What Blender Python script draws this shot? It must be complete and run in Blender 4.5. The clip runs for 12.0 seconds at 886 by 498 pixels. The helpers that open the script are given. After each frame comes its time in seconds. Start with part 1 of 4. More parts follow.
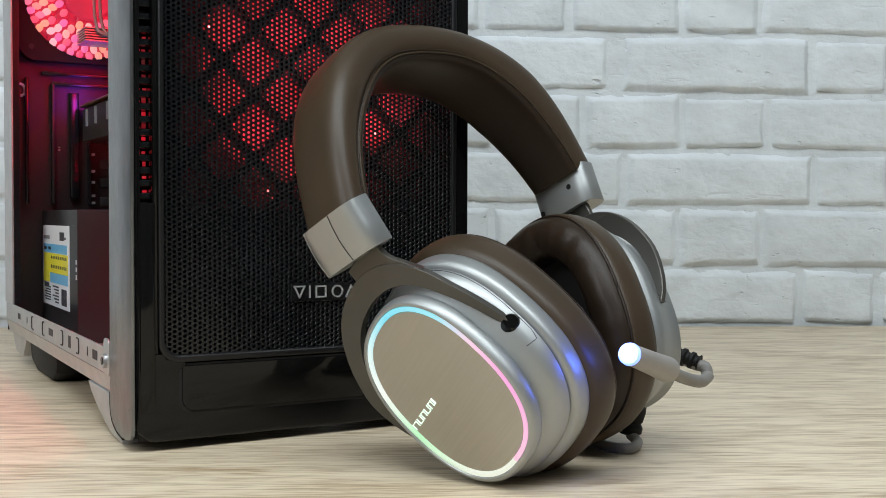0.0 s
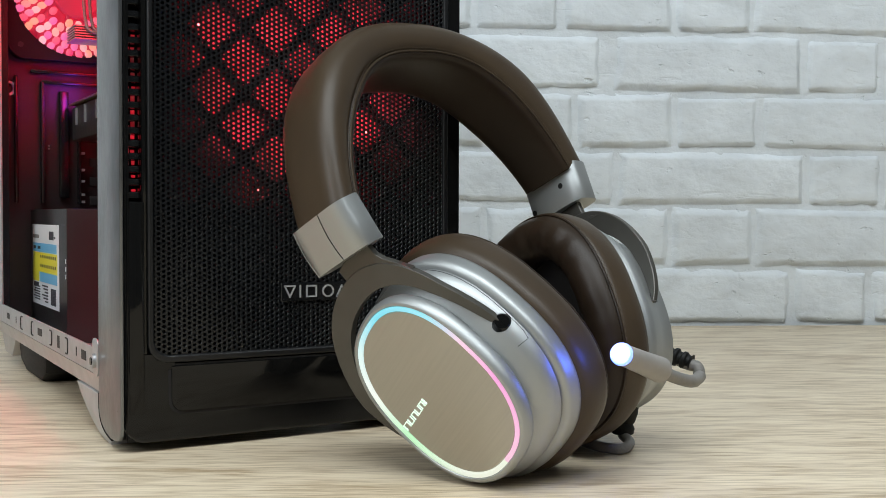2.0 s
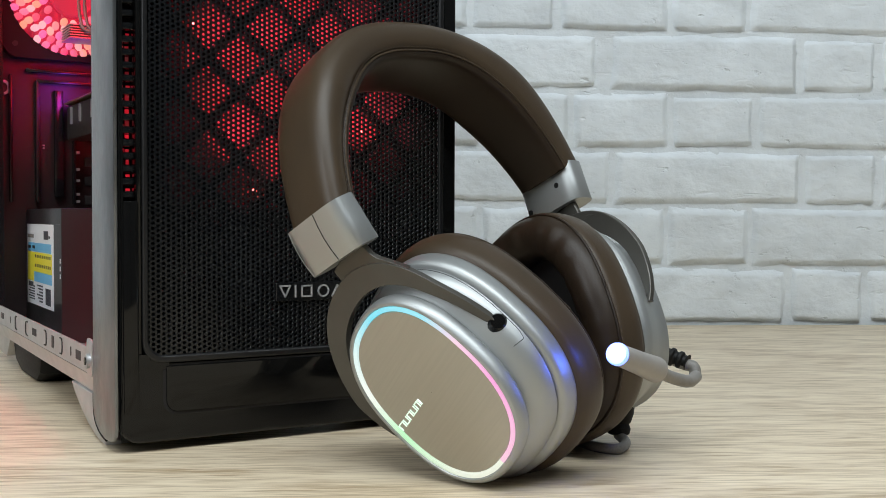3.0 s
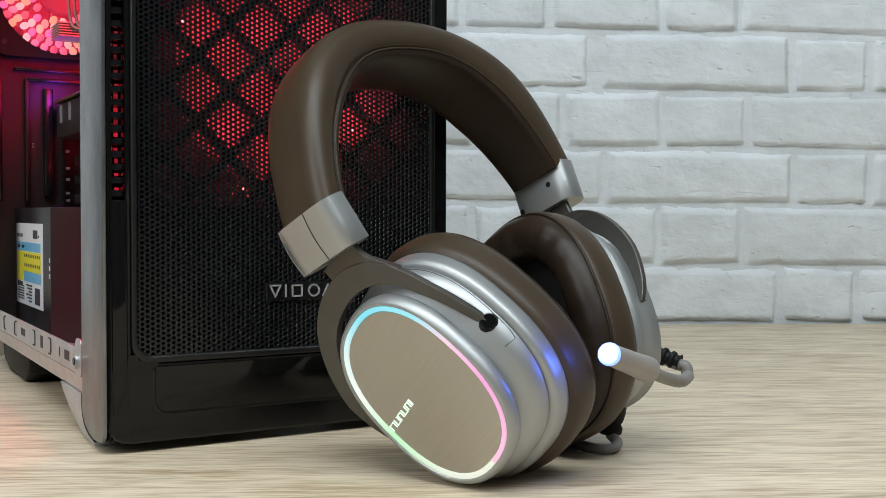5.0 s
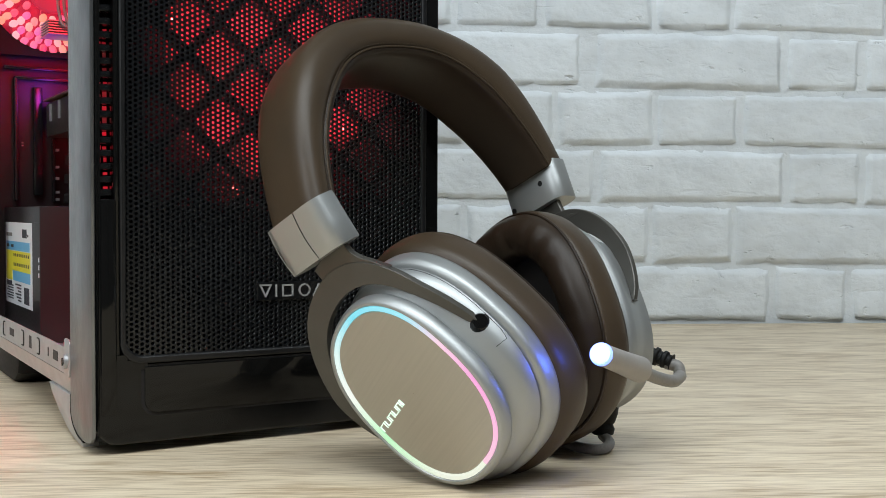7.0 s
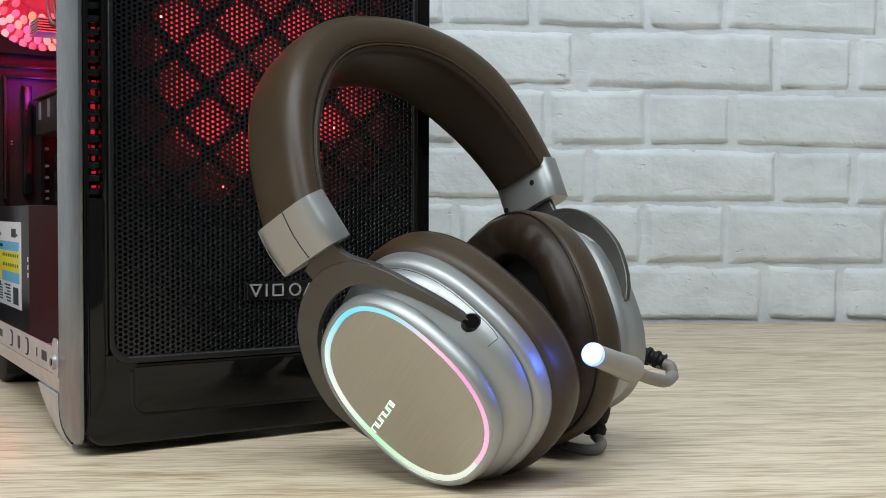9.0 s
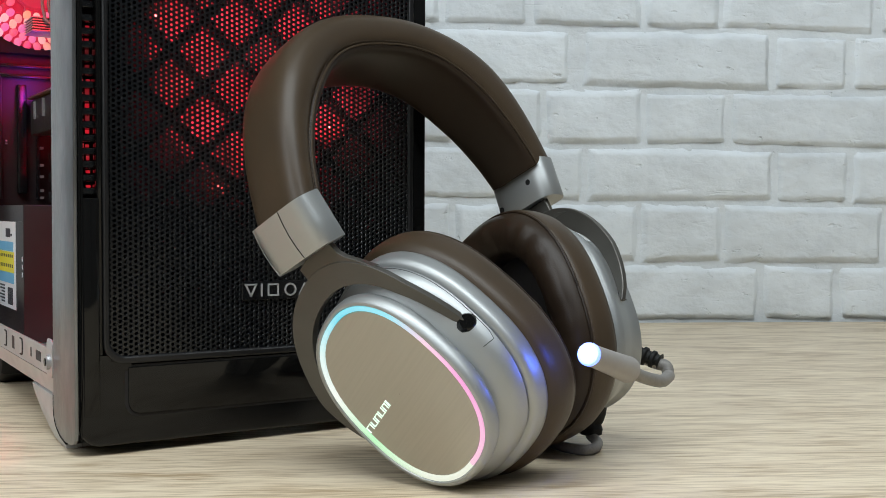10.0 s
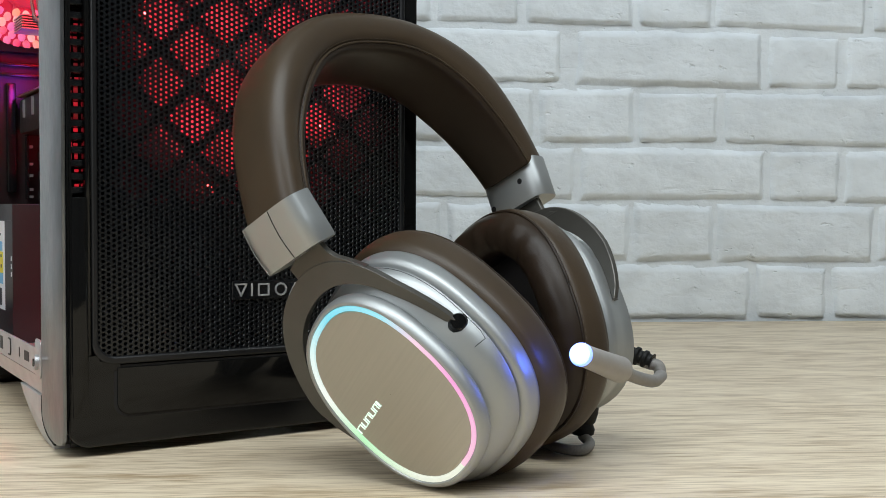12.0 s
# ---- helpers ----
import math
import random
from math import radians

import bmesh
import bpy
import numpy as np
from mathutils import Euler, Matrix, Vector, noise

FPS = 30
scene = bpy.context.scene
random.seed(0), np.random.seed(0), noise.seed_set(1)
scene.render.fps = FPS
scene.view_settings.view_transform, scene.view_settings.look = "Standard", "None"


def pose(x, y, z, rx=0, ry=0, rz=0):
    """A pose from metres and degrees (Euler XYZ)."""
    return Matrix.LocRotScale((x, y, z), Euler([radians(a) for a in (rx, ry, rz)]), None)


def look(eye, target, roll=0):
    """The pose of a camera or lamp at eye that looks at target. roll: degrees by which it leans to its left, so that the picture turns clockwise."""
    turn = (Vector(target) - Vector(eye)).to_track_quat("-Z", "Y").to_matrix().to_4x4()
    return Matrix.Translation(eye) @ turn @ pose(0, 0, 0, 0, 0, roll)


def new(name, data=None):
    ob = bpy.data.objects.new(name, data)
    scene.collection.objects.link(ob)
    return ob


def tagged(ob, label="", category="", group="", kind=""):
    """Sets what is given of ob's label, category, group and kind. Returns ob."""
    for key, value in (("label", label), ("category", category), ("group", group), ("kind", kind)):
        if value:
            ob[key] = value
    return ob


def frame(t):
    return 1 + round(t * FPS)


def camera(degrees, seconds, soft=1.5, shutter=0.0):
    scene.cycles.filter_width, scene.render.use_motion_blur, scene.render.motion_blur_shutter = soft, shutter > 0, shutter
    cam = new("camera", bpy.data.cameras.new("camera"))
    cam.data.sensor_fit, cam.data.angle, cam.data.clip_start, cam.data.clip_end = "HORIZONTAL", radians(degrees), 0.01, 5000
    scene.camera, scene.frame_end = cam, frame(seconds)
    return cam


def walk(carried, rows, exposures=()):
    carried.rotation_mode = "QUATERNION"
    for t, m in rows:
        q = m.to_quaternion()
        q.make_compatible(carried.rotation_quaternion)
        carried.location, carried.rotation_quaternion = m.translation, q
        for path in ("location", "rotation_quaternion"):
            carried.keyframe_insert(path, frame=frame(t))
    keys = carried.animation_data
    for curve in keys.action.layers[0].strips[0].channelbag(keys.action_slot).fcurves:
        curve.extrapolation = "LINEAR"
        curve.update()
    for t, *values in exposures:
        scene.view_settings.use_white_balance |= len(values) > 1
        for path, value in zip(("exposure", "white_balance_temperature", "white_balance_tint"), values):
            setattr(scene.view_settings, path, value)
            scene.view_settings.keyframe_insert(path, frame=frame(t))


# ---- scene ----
# camera: a slow slide with a slight turn to the right
cam = camera(44.66, 12.0, soft=0.75)
rows = []
for i in range(25):
    k = (i - 12) / 12
    rows.append((i * 0.5, pose(0.0022 * k, 0.0094 * k, 0.1257 + 0.0004 * k, 90 - 1.793 - 0.157 * k, -0.218 - 0.0225 * k, -1.170 * k)))
walk(cam, rows, exposures=[(0.0, 0.0), (12.0, 0.0)])

# ---- light ----
world = bpy.data.worlds.new("room_air")
scene.world = world
world.use_nodes = True
world.node_tree.nodes["Background"].inputs[0].default_value = (0.9, 0.95, 1.0, 1)
world.node_tree.nodes["Background"].inputs[1].default_value = 0.008


def area(name, where, target, sx, sy, watts, colour):
    d = bpy.data.lights.new(name, "AREA")
    d.shape, d.size, d.size_y, d.energy, d.color = "RECTANGLE", sx, sy, watts, colour
    ob = new(name, d)
    ob.matrix_world = look(where, target)
    return ob


def point(name, where, watts, colour, radius=0.004):
    d = bpy.data.lights.new(name, "POINT")
    d.energy, d.color, d.shadow_soft_size = watts, colour, radius
    ob = new(name, d)
    ob.location = where
    return ob


area("ceiling_lamp", (0.15, -0.15, 1.86), (0.15, 0.20, 0.0), 2.2, 1.2, 70, (0.885, 0.965, 1.0))
area("softbox_lamp", (-1.1, -0.5, 0.95), (0.0, 0.65, 0.1), 0.5, 0.9, 10.5, (0.90, 0.96, 1.0))

# ---- materials ----


def mat(name, base, rough=0.5, metal=0.0, vary=0.12, scale=60.0, bump=0.0, bump_scale=400.0, stretch=(1, 1, 1),
        coat=0.0, second=None, rough_vary=0.08, specular=0.5):
    m = bpy.data.materials.new(name)
    m.use_nodes = True
    n, l = m.node_tree.nodes, m.node_tree.links
    b = n["Principled BSDF"]
    b.inputs["Metallic"].default_value = metal
    b.inputs["Coat Weight"].default_value = coat
    b.inputs["Coat Roughness"].default_value = 0.05
    b.inputs["Specular IOR Level"].default_value = specular
    tc, mp = n.new("ShaderNodeTexCoord"), n.new("ShaderNodeMapping")
    mp.inputs["Scale"].default_value = stretch
    l.new(tc.outputs["Object"], mp.inputs["Vector"])
    big, fine = n.new("ShaderNodeTexNoise"), n.new("ShaderNodeTexNoise")
    big.inputs["Scale"].default_value, big.inputs["Detail"].default_value = scale, 4
    fine.inputs["Scale"].default_value, fine.inputs["Detail"].default_value = bump_scale, 3
    for k in (big, fine):
        l.new(mp.outputs[0], k.inputs["Vector"])
    two = second or tuple(c * (1 - vary) for c in base)
    mix = n.new("ShaderNodeMix")
    mix.data_type = "RGBA"
    mix.inputs[6].default_value, mix.inputs[7].default_value = (*base, 1), (*two, 1)
    ramp = n.new("ShaderNodeMapRange")
    ramp.inputs[1].default_value, ramp.inputs[2].default_value = 0.35, 0.65
    l.new(big.outputs[0], ramp.inputs[0])
    l.new(ramp.outputs[0], mix.inputs[0])
    l.new(mix.outputs[2], b.inputs["Base Color"])
    rr = n.new("ShaderNodeMapRange")
    rr.inputs[3].default_value, rr.inputs[4].default_value = max(0.02, rough - rough_vary), min(1, rough + rough_vary)
    l.new(fine.outputs[0], rr.inputs[0])
    l.new(rr.outputs[0], b.inputs["Roughness"])
    if bump:
        bp = n.new("ShaderNodeBump")
        bp.inputs["Strength"].default_value, bp.inputs["Distance"].default_value = 1.0, bump
        l.new(fine.outputs[0], bp.inputs["Height"])
        l.new(bp.outputs[0], b.inputs["Normal"])
    return m


def glow(name, colour, strength, base=(0.8, 0.8, 0.8)):
    m = bpy.data.materials.new(name)
    m.use_nodes = True
    b = m.node_tree.nodes["Principled BSDF"]
    b.inputs["Base Color"].default_value = (*base, 1)
    b.inputs["Emission Color"].default_value, b.inputs["Emission Strength"].default_value = (*colour, 1), strength
    return m


def wood_mat():
    m = bpy.data.materials.new("oak_laminate")
    m.use_nodes = True
    n, l = m.node_tree.nodes, m.node_tree.links
    b = n["Principled BSDF"]
    tc = n.new("ShaderNodeTexCoord")

    def noise_at(scale, stretch, detail, distort=0.0):
        mp, k = n.new("ShaderNodeMapping"), n.new("ShaderNodeTexNoise")
        mp.inputs["Scale"].default_value = stretch
        k.inputs["Scale"].default_value, k.inputs["Detail"].default_value, k.inputs["Distortion"].default_value = scale, detail, distort
        l.new(tc.outputs["Object"], mp.inputs["Vector"])
        l.new(mp.outputs[0], k.inputs["Vector"])
        return k

    broad = noise_at(8, (0.9, 4.2, 1), 8, 1.4)
    streak = noise_at(150, (0.10, 1.9, 1), 9, 0.9)
    pore = noise_at(330, (0.11, 1.45, 1), 7, 0.35)
    ramp = n.new("ShaderNodeValToRGB")
    ramp.color_ramp.elements[0].position, ramp.color_ramp.elements[0].color = 0.28, (0.43, 0.315, 0.19, 1)
    ramp.color_ramp.elements[1].position, ramp.color_ramp.elements[1].color = 0.56, (0.82, 0.70, 0.52, 1)
    e = ramp.color_ramp.elements.new(0.42)
    e.color = (0.67, 0.55, 0.395, 1)
    ma, mb = n.new("ShaderNodeMath"), n.new("ShaderNodeMath")
    ma.operation = mb.operation = "MULTIPLY_ADD"
    ma.inputs[1].default_value = 0.22
    mb.inputs[1].default_value = 0.42
    mc = n.new("ShaderNodeMath")
    mc.operation = "MULTIPLY"
    mc.inputs[1].default_value = 0.19
    crisp = n.new("ShaderNodeMapRange")
    crisp.inputs[1].default_value, crisp.inputs[2].default_value = 0.36, 0.60
    l.new(pore.outputs[0], crisp.inputs[0])
    l.new(crisp.outputs[0], mc.inputs[0])
    l.new(streak.outputs[0], ma.inputs[0])
    l.new(mc.outputs[0], ma.inputs[2])
    l.new(broad.outputs[0], mb.inputs[0])
    l.new(ma.outputs[0], mb.inputs[2])
    l.new(mb.outputs[0], ramp.inputs[0])
    l.new(ramp.outputs[0], b.inputs["Base Color"])
    b.inputs["Roughness"].default_value = 0.42
    bp = n.new("ShaderNodeBump")
    bp.inputs["Strength"].default_value, bp.inputs["Distance"].default_value = 0.35, 0.0004
    l.new(ma.outputs[0], bp.inputs["Height"])
    l.new(bp.outputs[0], b.inputs["Normal"])
    return m


def brick_mat(name, base):
    m = bpy.data.materials.new(name)
    m.use_nodes = True
    n, l = m.node_tree.nodes, m.node_tree.links
    b = n["Principled BSDF"]
    geo, info = n.new("ShaderNodeNewGeometry"), n.new("ShaderNodeObjectInfo")
    a, c, d = n.new("ShaderNodeTexNoise"), n.new("ShaderNodeTexNoise"), n.new("ShaderNodeTexNoise")
    a.inputs["Scale"].default_value, a.inputs["Detail"].default_value = 26, 5
    c.inputs["Scale"].default_value, c.inputs["Detail"].default_value = 62, 9
    d.inputs["Scale"].default_value, d.inputs["Detail"].default_value = 85, 4
    mp = n.new("ShaderNodeMapping")
    mp.inputs["Scale"].default_value = (0.8, 1, 1.1)
    l.new(geo.outputs["Position"], mp.inputs[0])
    for k in (a, c, d):
        l.new(mp.outputs[0], k.inputs["Vector"])
    mix = n.new("ShaderNodeMix")
    mix.data_type = "RGBA"
    mix.inputs[6].default_value = (*base, 1)
    mix.inputs[7].default_value = (base[0] * 0.86, base[1] * 0.86, base[2] * 0.86, 1)
    mr = n.new("ShaderNodeMapRange")
    mr.inputs[1].default_value, mr.inputs[2].default_value = 0.38, 0.72
    l.new(a.outputs[0], mr.inputs[0])
    l.new(mr.outputs[0], mix.inputs[0])
    hs = n.new("ShaderNodeHueSaturation")
    v = n.new("ShaderNodeMapRange")
    v.inputs[3].default_value, v.inputs[4].default_value = 0.95, 1.04
    l.new(info.outputs["Random"], v.inputs[0])
    l.new(v.outputs[0], hs.inputs["Value"])
    l.new(mix.outputs[2], hs.inputs["Color"])
    l.new(hs.outputs[0], b.inputs["Base Color"])
    b.inputs["Roughness"].default_value = 0.62
    s = n.new("ShaderNodeMath")
    s.operation = "MULTIPLY_ADD"
    s.inputs[1].default_value = 0.8
    pw = n.new("ShaderNodeMapRange")
    pw.inputs[1].default_value, pw.inputs[2].default_value = 0.30, 0.60
    l.new(c.outputs[0], pw.inputs[0])
    l.new(a.outputs[0], s.inputs[0])
    l.new(pw.outputs[0], s.inputs[2])
    bp = n.new("ShaderNodeBump")
    bp.inputs["Strength"].default_value, bp.inputs["Distance"].default_value = 0.30, 0.0034
    l.new(s.outputs[0], bp.inputs["Height"])
    b2 = n.new("ShaderNodeBump")
    b2.inputs["Strength"].default_value, b2.inputs["Distance"].default_value = 0.7, 0.0022
    pits = n.new("ShaderNodeMapRange")
    pits.inputs[1].default_value, pits.inputs[2].default_value = 0.22, 0.33
    l.new(d.outputs[0], pits.inputs[0])
    l.new(pits.outputs[0], b2.inputs["Height"])
    l.new(bp.outputs[0], b2.inputs["Normal"])
    # short level cracks in the old face under the paint
    mk, ck, cr, b3 = n.new("ShaderNodeMapping"), n.new("ShaderNodeTexNoise"), n.new("ShaderNodeMapRange"), n.new("ShaderNodeBump")
    mk.inputs["Scale"].default_value, mk.inputs["Rotation"].default_value = (24, 20, 80), (0, 0.16, 0)
    ck.inputs["Scale"].default_value, ck.inputs["Detail"].default_value, ck.inputs["Distortion"].default_value = 1.0, 6, 0.6
    cr.inputs[1].default_value, cr.inputs[2].default_value = 0.27, 0.36
    b3.inputs["Strength"].default_value, b3.inputs["Distance"].default_value = 0.40, 0.0016
    l.new(geo.outputs["Position"], mk.inputs[0])
    l.new(mk.outputs[0], ck.inputs["Vector"])
    l.new(ck.outputs[0], cr.inputs[0])
    l.new(cr.outputs[0], b3.inputs["Height"])
    l.new(b2.outputs[0], b3.inputs["Normal"])
    l.new(b3.outputs[0], b.inputs["Normal"])
    return m


OAK = wood_mat()
BRICK = brick_mat("white_painted_brick", (0.74, 0.785, 0.82))
MORTAR = brick_mat("white_painted_mortar", (0.72, 0.76, 0.79))
PLASTER = mat("room_plaster", (0.11, 0.11, 0.11), 0.8, vary=0.06, scale=3, bump=0.0005, bump_scale=90)
FLOORING = mat("grey_floor", (0.15, 0.145, 0.14), 0.6, vary=0.2, scale=4)
BLACK_GLOSS = mat("black_gloss_plastic", (0.006, 0.006, 0.006), 0.08, specular=0.30, scale=30, rough_vary=0.02)
BLACK_SATIN = mat("black_satin_plastic", (0.010, 0.010, 0.011), 0.36, specular=0.4, scale=40, bump=0.00005, bump_scale=900)
BLACK_STEEL = mat("black_painted_steel", (0.0070, 0.0078, 0.0092), 0.25, specular=0.5, scale=50, bump=0.00005, bump_scale=1200)
# mottled colour stands for smudges and for the bricks reflected in the strip
GREY_STRIP = mat("brushed_grey_strip", (0.245, 0.255, 0.27), 0.32, metal=0.85, vary=0.34, scale=34, stretch=(1, 1.4, 0.7), bump_scale=300)
STEEL = mat("galvanised_steel", (0.55, 0.55, 0.56), 0.42, metal=0.75, vary=0.12, scale=70)
RED_STEEL = mat("dull_inner_steel", (0.030, 0.020, 0.020), 0.45, scale=40)
PSU_GREY = mat("black_psu_steel", (0.020, 0.018, 0.019), 0.40, metal=0.1, scale=40)
LABEL_WHITE = mat("label_paper", (0.78, 0.80, 0.82), 0.45, vary=0.04)
LABEL_BLUE = mat("label_blue", (0.16, 0.46, 0.72), 0.45, vary=0.05)
LABEL_YELLOW = mat("label_yellow", (0.80, 0.72, 0.05), 0.45, vary=0.05)
INK = mat("label_ink", (0.04, 0.04, 0.05), 0.5)
PALE_INK = mat("logo_silver", (0.75, 0.75, 0.76), 0.25, metal=0.5)
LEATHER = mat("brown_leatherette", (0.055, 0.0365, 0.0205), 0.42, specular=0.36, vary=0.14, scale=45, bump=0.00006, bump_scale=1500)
# the same leatherette again, darkened for the shade on its inner sides
LEATHER_SHADED = mat("shaded_brown_leatherette", (0.027, 0.0168, 0.0098), 0.40, specular=0.28, vary=0.2, scale=45, bump=0.00008, bump_scale=1300)
THREAD = mat("brown_thread", (0.085, 0.058, 0.038), 0.7, scale=500)
SILVER = mat("satin_silver_paint", (0.40, 0.415, 0.415), 0.47, metal=0.76, vary=0.03, scale=25, bump_scale=200, rough_vary=0.01)
BRUSHED = mat("brushed_champagne_plate", (0.445, 0.425, 0.38), 0.36, metal=0.8, vary=0.05, scale=900, stretch=(1, 0.03, 1), bump=0.00002, bump_scale=2600)
TAUPE = mat("taupe_coated_metal", (0.085, 0.080, 0.070), 0.36, metal=0.35, vary=0.08, scale=80)
RUBBER = mat("black_rubber", (0.007, 0.007, 0.007), 0.6, specular=0.3, scale=200)
CABLE_GREY = mat("grey_cable_sleeve", (0.24, 0.225, 0.21), 0.5, vary=0.2, scale=900)
MIC_GREY = mat("translucent_grey_mic", (0.33, 0.31, 0.29), 0.45, vary=0.06)
CLOTH = mat("dark_speaker_cloth", (0.012, 0.010, 0.009), 0.9, scale=900)
BOARD = mat("dark_circuit_board", (0.03, 0.026, 0.022), 0.5, scale=120)
COPPER = mat("brass_edge", (0.55, 0.35, 0.16), 0.35, metal=0.9)
LED_RED = glow("red_led", (1.0, 0.03, 0.03), 30)
LED_PINK = glow("pink_lit_fan_blade", (0.95, 0.03, 0.10), 0.30, (0.40, 0.06, 0.10))
LED_PINK_HOT = glow("pale_pink_led", (1.0, 0.24, 0.36), 0.75, (0.45, 0.16, 0.18))
hn, hl = LED_PINK_HOT.node_tree.nodes, LED_PINK_HOT.node_tree.links
hi, hr = hn.new("ShaderNodeObjectInfo"), hn.new("ShaderNodeValToRGB")
hr.color_ramp.elements[0].color, hr.color_ramp.elements[1].color = (0.90, 0.04, 0.12, 1), (1.0, 0.60, 0.66, 1)
for hp, hc in ((0.30, (1.0, 0.20, 0.30)), (0.55, (0.95, 0.16, 0.48)), (0.75, (1.0, 0.42, 0.24))):
    hr.color_ramp.elements.new(hp).color = (*hc, 1)
hl.new(hi.outputs["Random"], hr.inputs[0])
hl.new(hr.outputs[0], hn["Principled BSDF"].inputs["Emission Color"])
LED_TIP = glow("blue_white_led_tip", (0.42, 0.78, 1.0), 1.3)


def ring_mat():
    m = bpy.data.materials.new("rainbow_light_ring")
    m.use_nodes = True
    n, l = m.node_tree.nodes, m.node_tree.links
    b = n["Principled BSDF"]
    b.inputs["Base Color"].default_value = (0.7, 0.7, 0.7, 1)
    tc, sp, at = n.new("ShaderNodeTexCoord"), n.new("ShaderNodeSeparateXYZ"), n.new("ShaderNodeMath")
    at.operation = "ARCTAN2"
    mr, rp = n.new("ShaderNodeMapRange"), n.new("ShaderNodeValToRGB")
    mr.inputs[1].default_value, mr.inputs[2].default_value = -math.pi, math.pi
    l.new(tc.outputs["Object"], sp.inputs[0])
    l.new(sp.outputs["Y"], at.inputs[0])
    l.new(sp.outputs["Z"], at.inputs[1])
    l.new(at.outputs[0], mr.inputs[0])
    l.new(mr.outputs[0], rp.inputs[0])
    stops = [(0.0, (1.0, 0.55, 0.75)), (0.16, (1.0, 0.30, 0.75)), (0.27, (1.0, 0.65, 0.85)), (0.36, (0.25, 0.85, 1.0)),
             (0.47, (0.10, 0.75, 0.95)), (0.56, (0.75, 1.0, 0.98)), (0.64, (0.95, 1.0, 0.92)), (0.76, (0.45, 0.95, 0.50)), (0.9, (0.85, 0.9, 0.75))]
    while len(rp.color_ramp.elements) < len(stops):
        rp.color_ramp.elements.new(0.5)
    for e, (p, c) in zip(rp.color_ramp.elements, stops):
        e.position, e.color = p, (*c, 1)
    l.new(rp.outputs[0], b.inputs["Emission Color"])
    b.inputs["Emission Strength"].default_value = 0.8
    b.inputs["Base Color"].default_value = (0.25, 0.25, 0.25, 1)
    return m


RING = ring_mat()

# ---- building helpers ----


def smooth(me, angle=32):
    me.shade_smooth()
    me.set_sharp_from_angle(angle=radians(angle))


def link_mesh(name, me, material, parent=None, label="", angle=32):
    if material is not None:
        me.materials.append(material)
    smooth(me, angle)
    ob = new(name, me)
    if parent is not None:
        ob.parent = parent
    return tagged(ob, label)


def part(name, bm, material, parent=None, label="", angle=32):
    """Links a bmesh as one mesh object under a thing or a part."""
    bmesh.ops.recalc_face_normals(bm, faces=bm.faces)
    me = bpy.data.meshes.new(name)
    bm.to_mesh(me)
    bm.free()
    return link_mesh(name, me, material, parent, label, angle)


def raw(name, verts, faces, material, parent=None, label="", angle=32):
    me = bpy.data.meshes.new(name)
    me.from_pydata([tuple(v) for v in verts], [], faces)
    me.update()
    return link_mesh(name, me, material, parent, label, angle)


def empty(name, m, label, category, group="", kind=""):
    ob = new(name)
    ob.empty_display_size = 0.02
    ob.matrix_world = m
    return tagged(ob, label, category, group, kind)


def box(x0, x1, y0, y1, z0, z1, bevel=0.0, seg=2, bm=None):
    made = bm is None
    one = bmesh.new()
    bmesh.ops.create_cube(one, size=1)
    bmesh.ops.scale(one, vec=(x1 - x0, y1 - y0, z1 - z0), verts=one.verts)
    bmesh.ops.translate(one, vec=((x0 + x1) / 2, (y0 + y1) / 2, (z0 + z1) / 2), verts=one.verts)
    if bevel:
        bmesh.ops.bevel(one, geom=one.edges[:], offset=bevel, segments=seg, affect="EDGES", profile=0.5)
    if made:
        return one
    me = bpy.data.meshes.new("tmp")
    one.to_mesh(me)
    one.free()
    bm.from_mesh(me)
    bpy.data.meshes.remove(me)
    return bm


def rounded_outline(x0, x1, z0, z1, r, n=6, radii=None):
    """Corner points of a rounded rectangle, going round; radii for the corners at x0z0, x1z0, x1z1, x0z1."""
    rr = radii or (r, r, r, r)
    pts = []
    for (cx, cz, a0), q in zip(((x0, z0, 180), (x1, z0, 270), (x1, z1, 0), (x0, z1, 90)), rr):
        ox, oz = cx + (q if cx == x0 else -q), cz + (q if cz == z0 else -q)
        for i in range(n + 1):
            a = radians(a0 + 90 * i / n)
            pts.append((ox + q * math.cos(a), oz + q * math.sin(a)))
    return pts


def frame_ring(outer, inner, y0, y1):
    """A flat frame between two outlines of the same count, lying in x and z, from y0 to y1 deep."""
    n = len(outer)
    v = [(x, y, z) for y in (y0, y1) for loop in (outer, inner) for x, z in loop]
    f = []
    for i in range(n):
        j = (i + 1) % n
        f.append((i, j, n + j, n + i))
        f.append((2 * n + i, 3 * n + i, 3 * n + j, 2 * n + j))
        f.append((i, 2 * n + i, 2 * n + j, j))
        f.append((n + i, n + j, 3 * n + j, 3 * n + i))
    return v, f


def slab(outline, y0, y1, bevel=0.0, seg=2):
    """A solid with the outline in x and z, from y0 to y1 deep."""
    bm = bmesh.new()
    vs = [bm.verts.new((x, y0, z)) for x, z in outline]
    face = bm.faces.new(vs)
    got = bmesh.ops.extrude_face_region(bm, geom=[face])
    bmesh.ops.translate(bm, vec=(0, y1 - y0, 0), verts=[g for g in got["geom"] if isinstance(g, bmesh.types.BMVert)])
    if bevel:
        es = [e for e in bm.edges if abs(e.verts[0].co.y - e.verts[1].co.y) < 1e-6]
        bmesh.ops.bevel(bm, geom=es, offset=bevel, segments=seg, affect="EDGES", profile=0.5)
    return bm


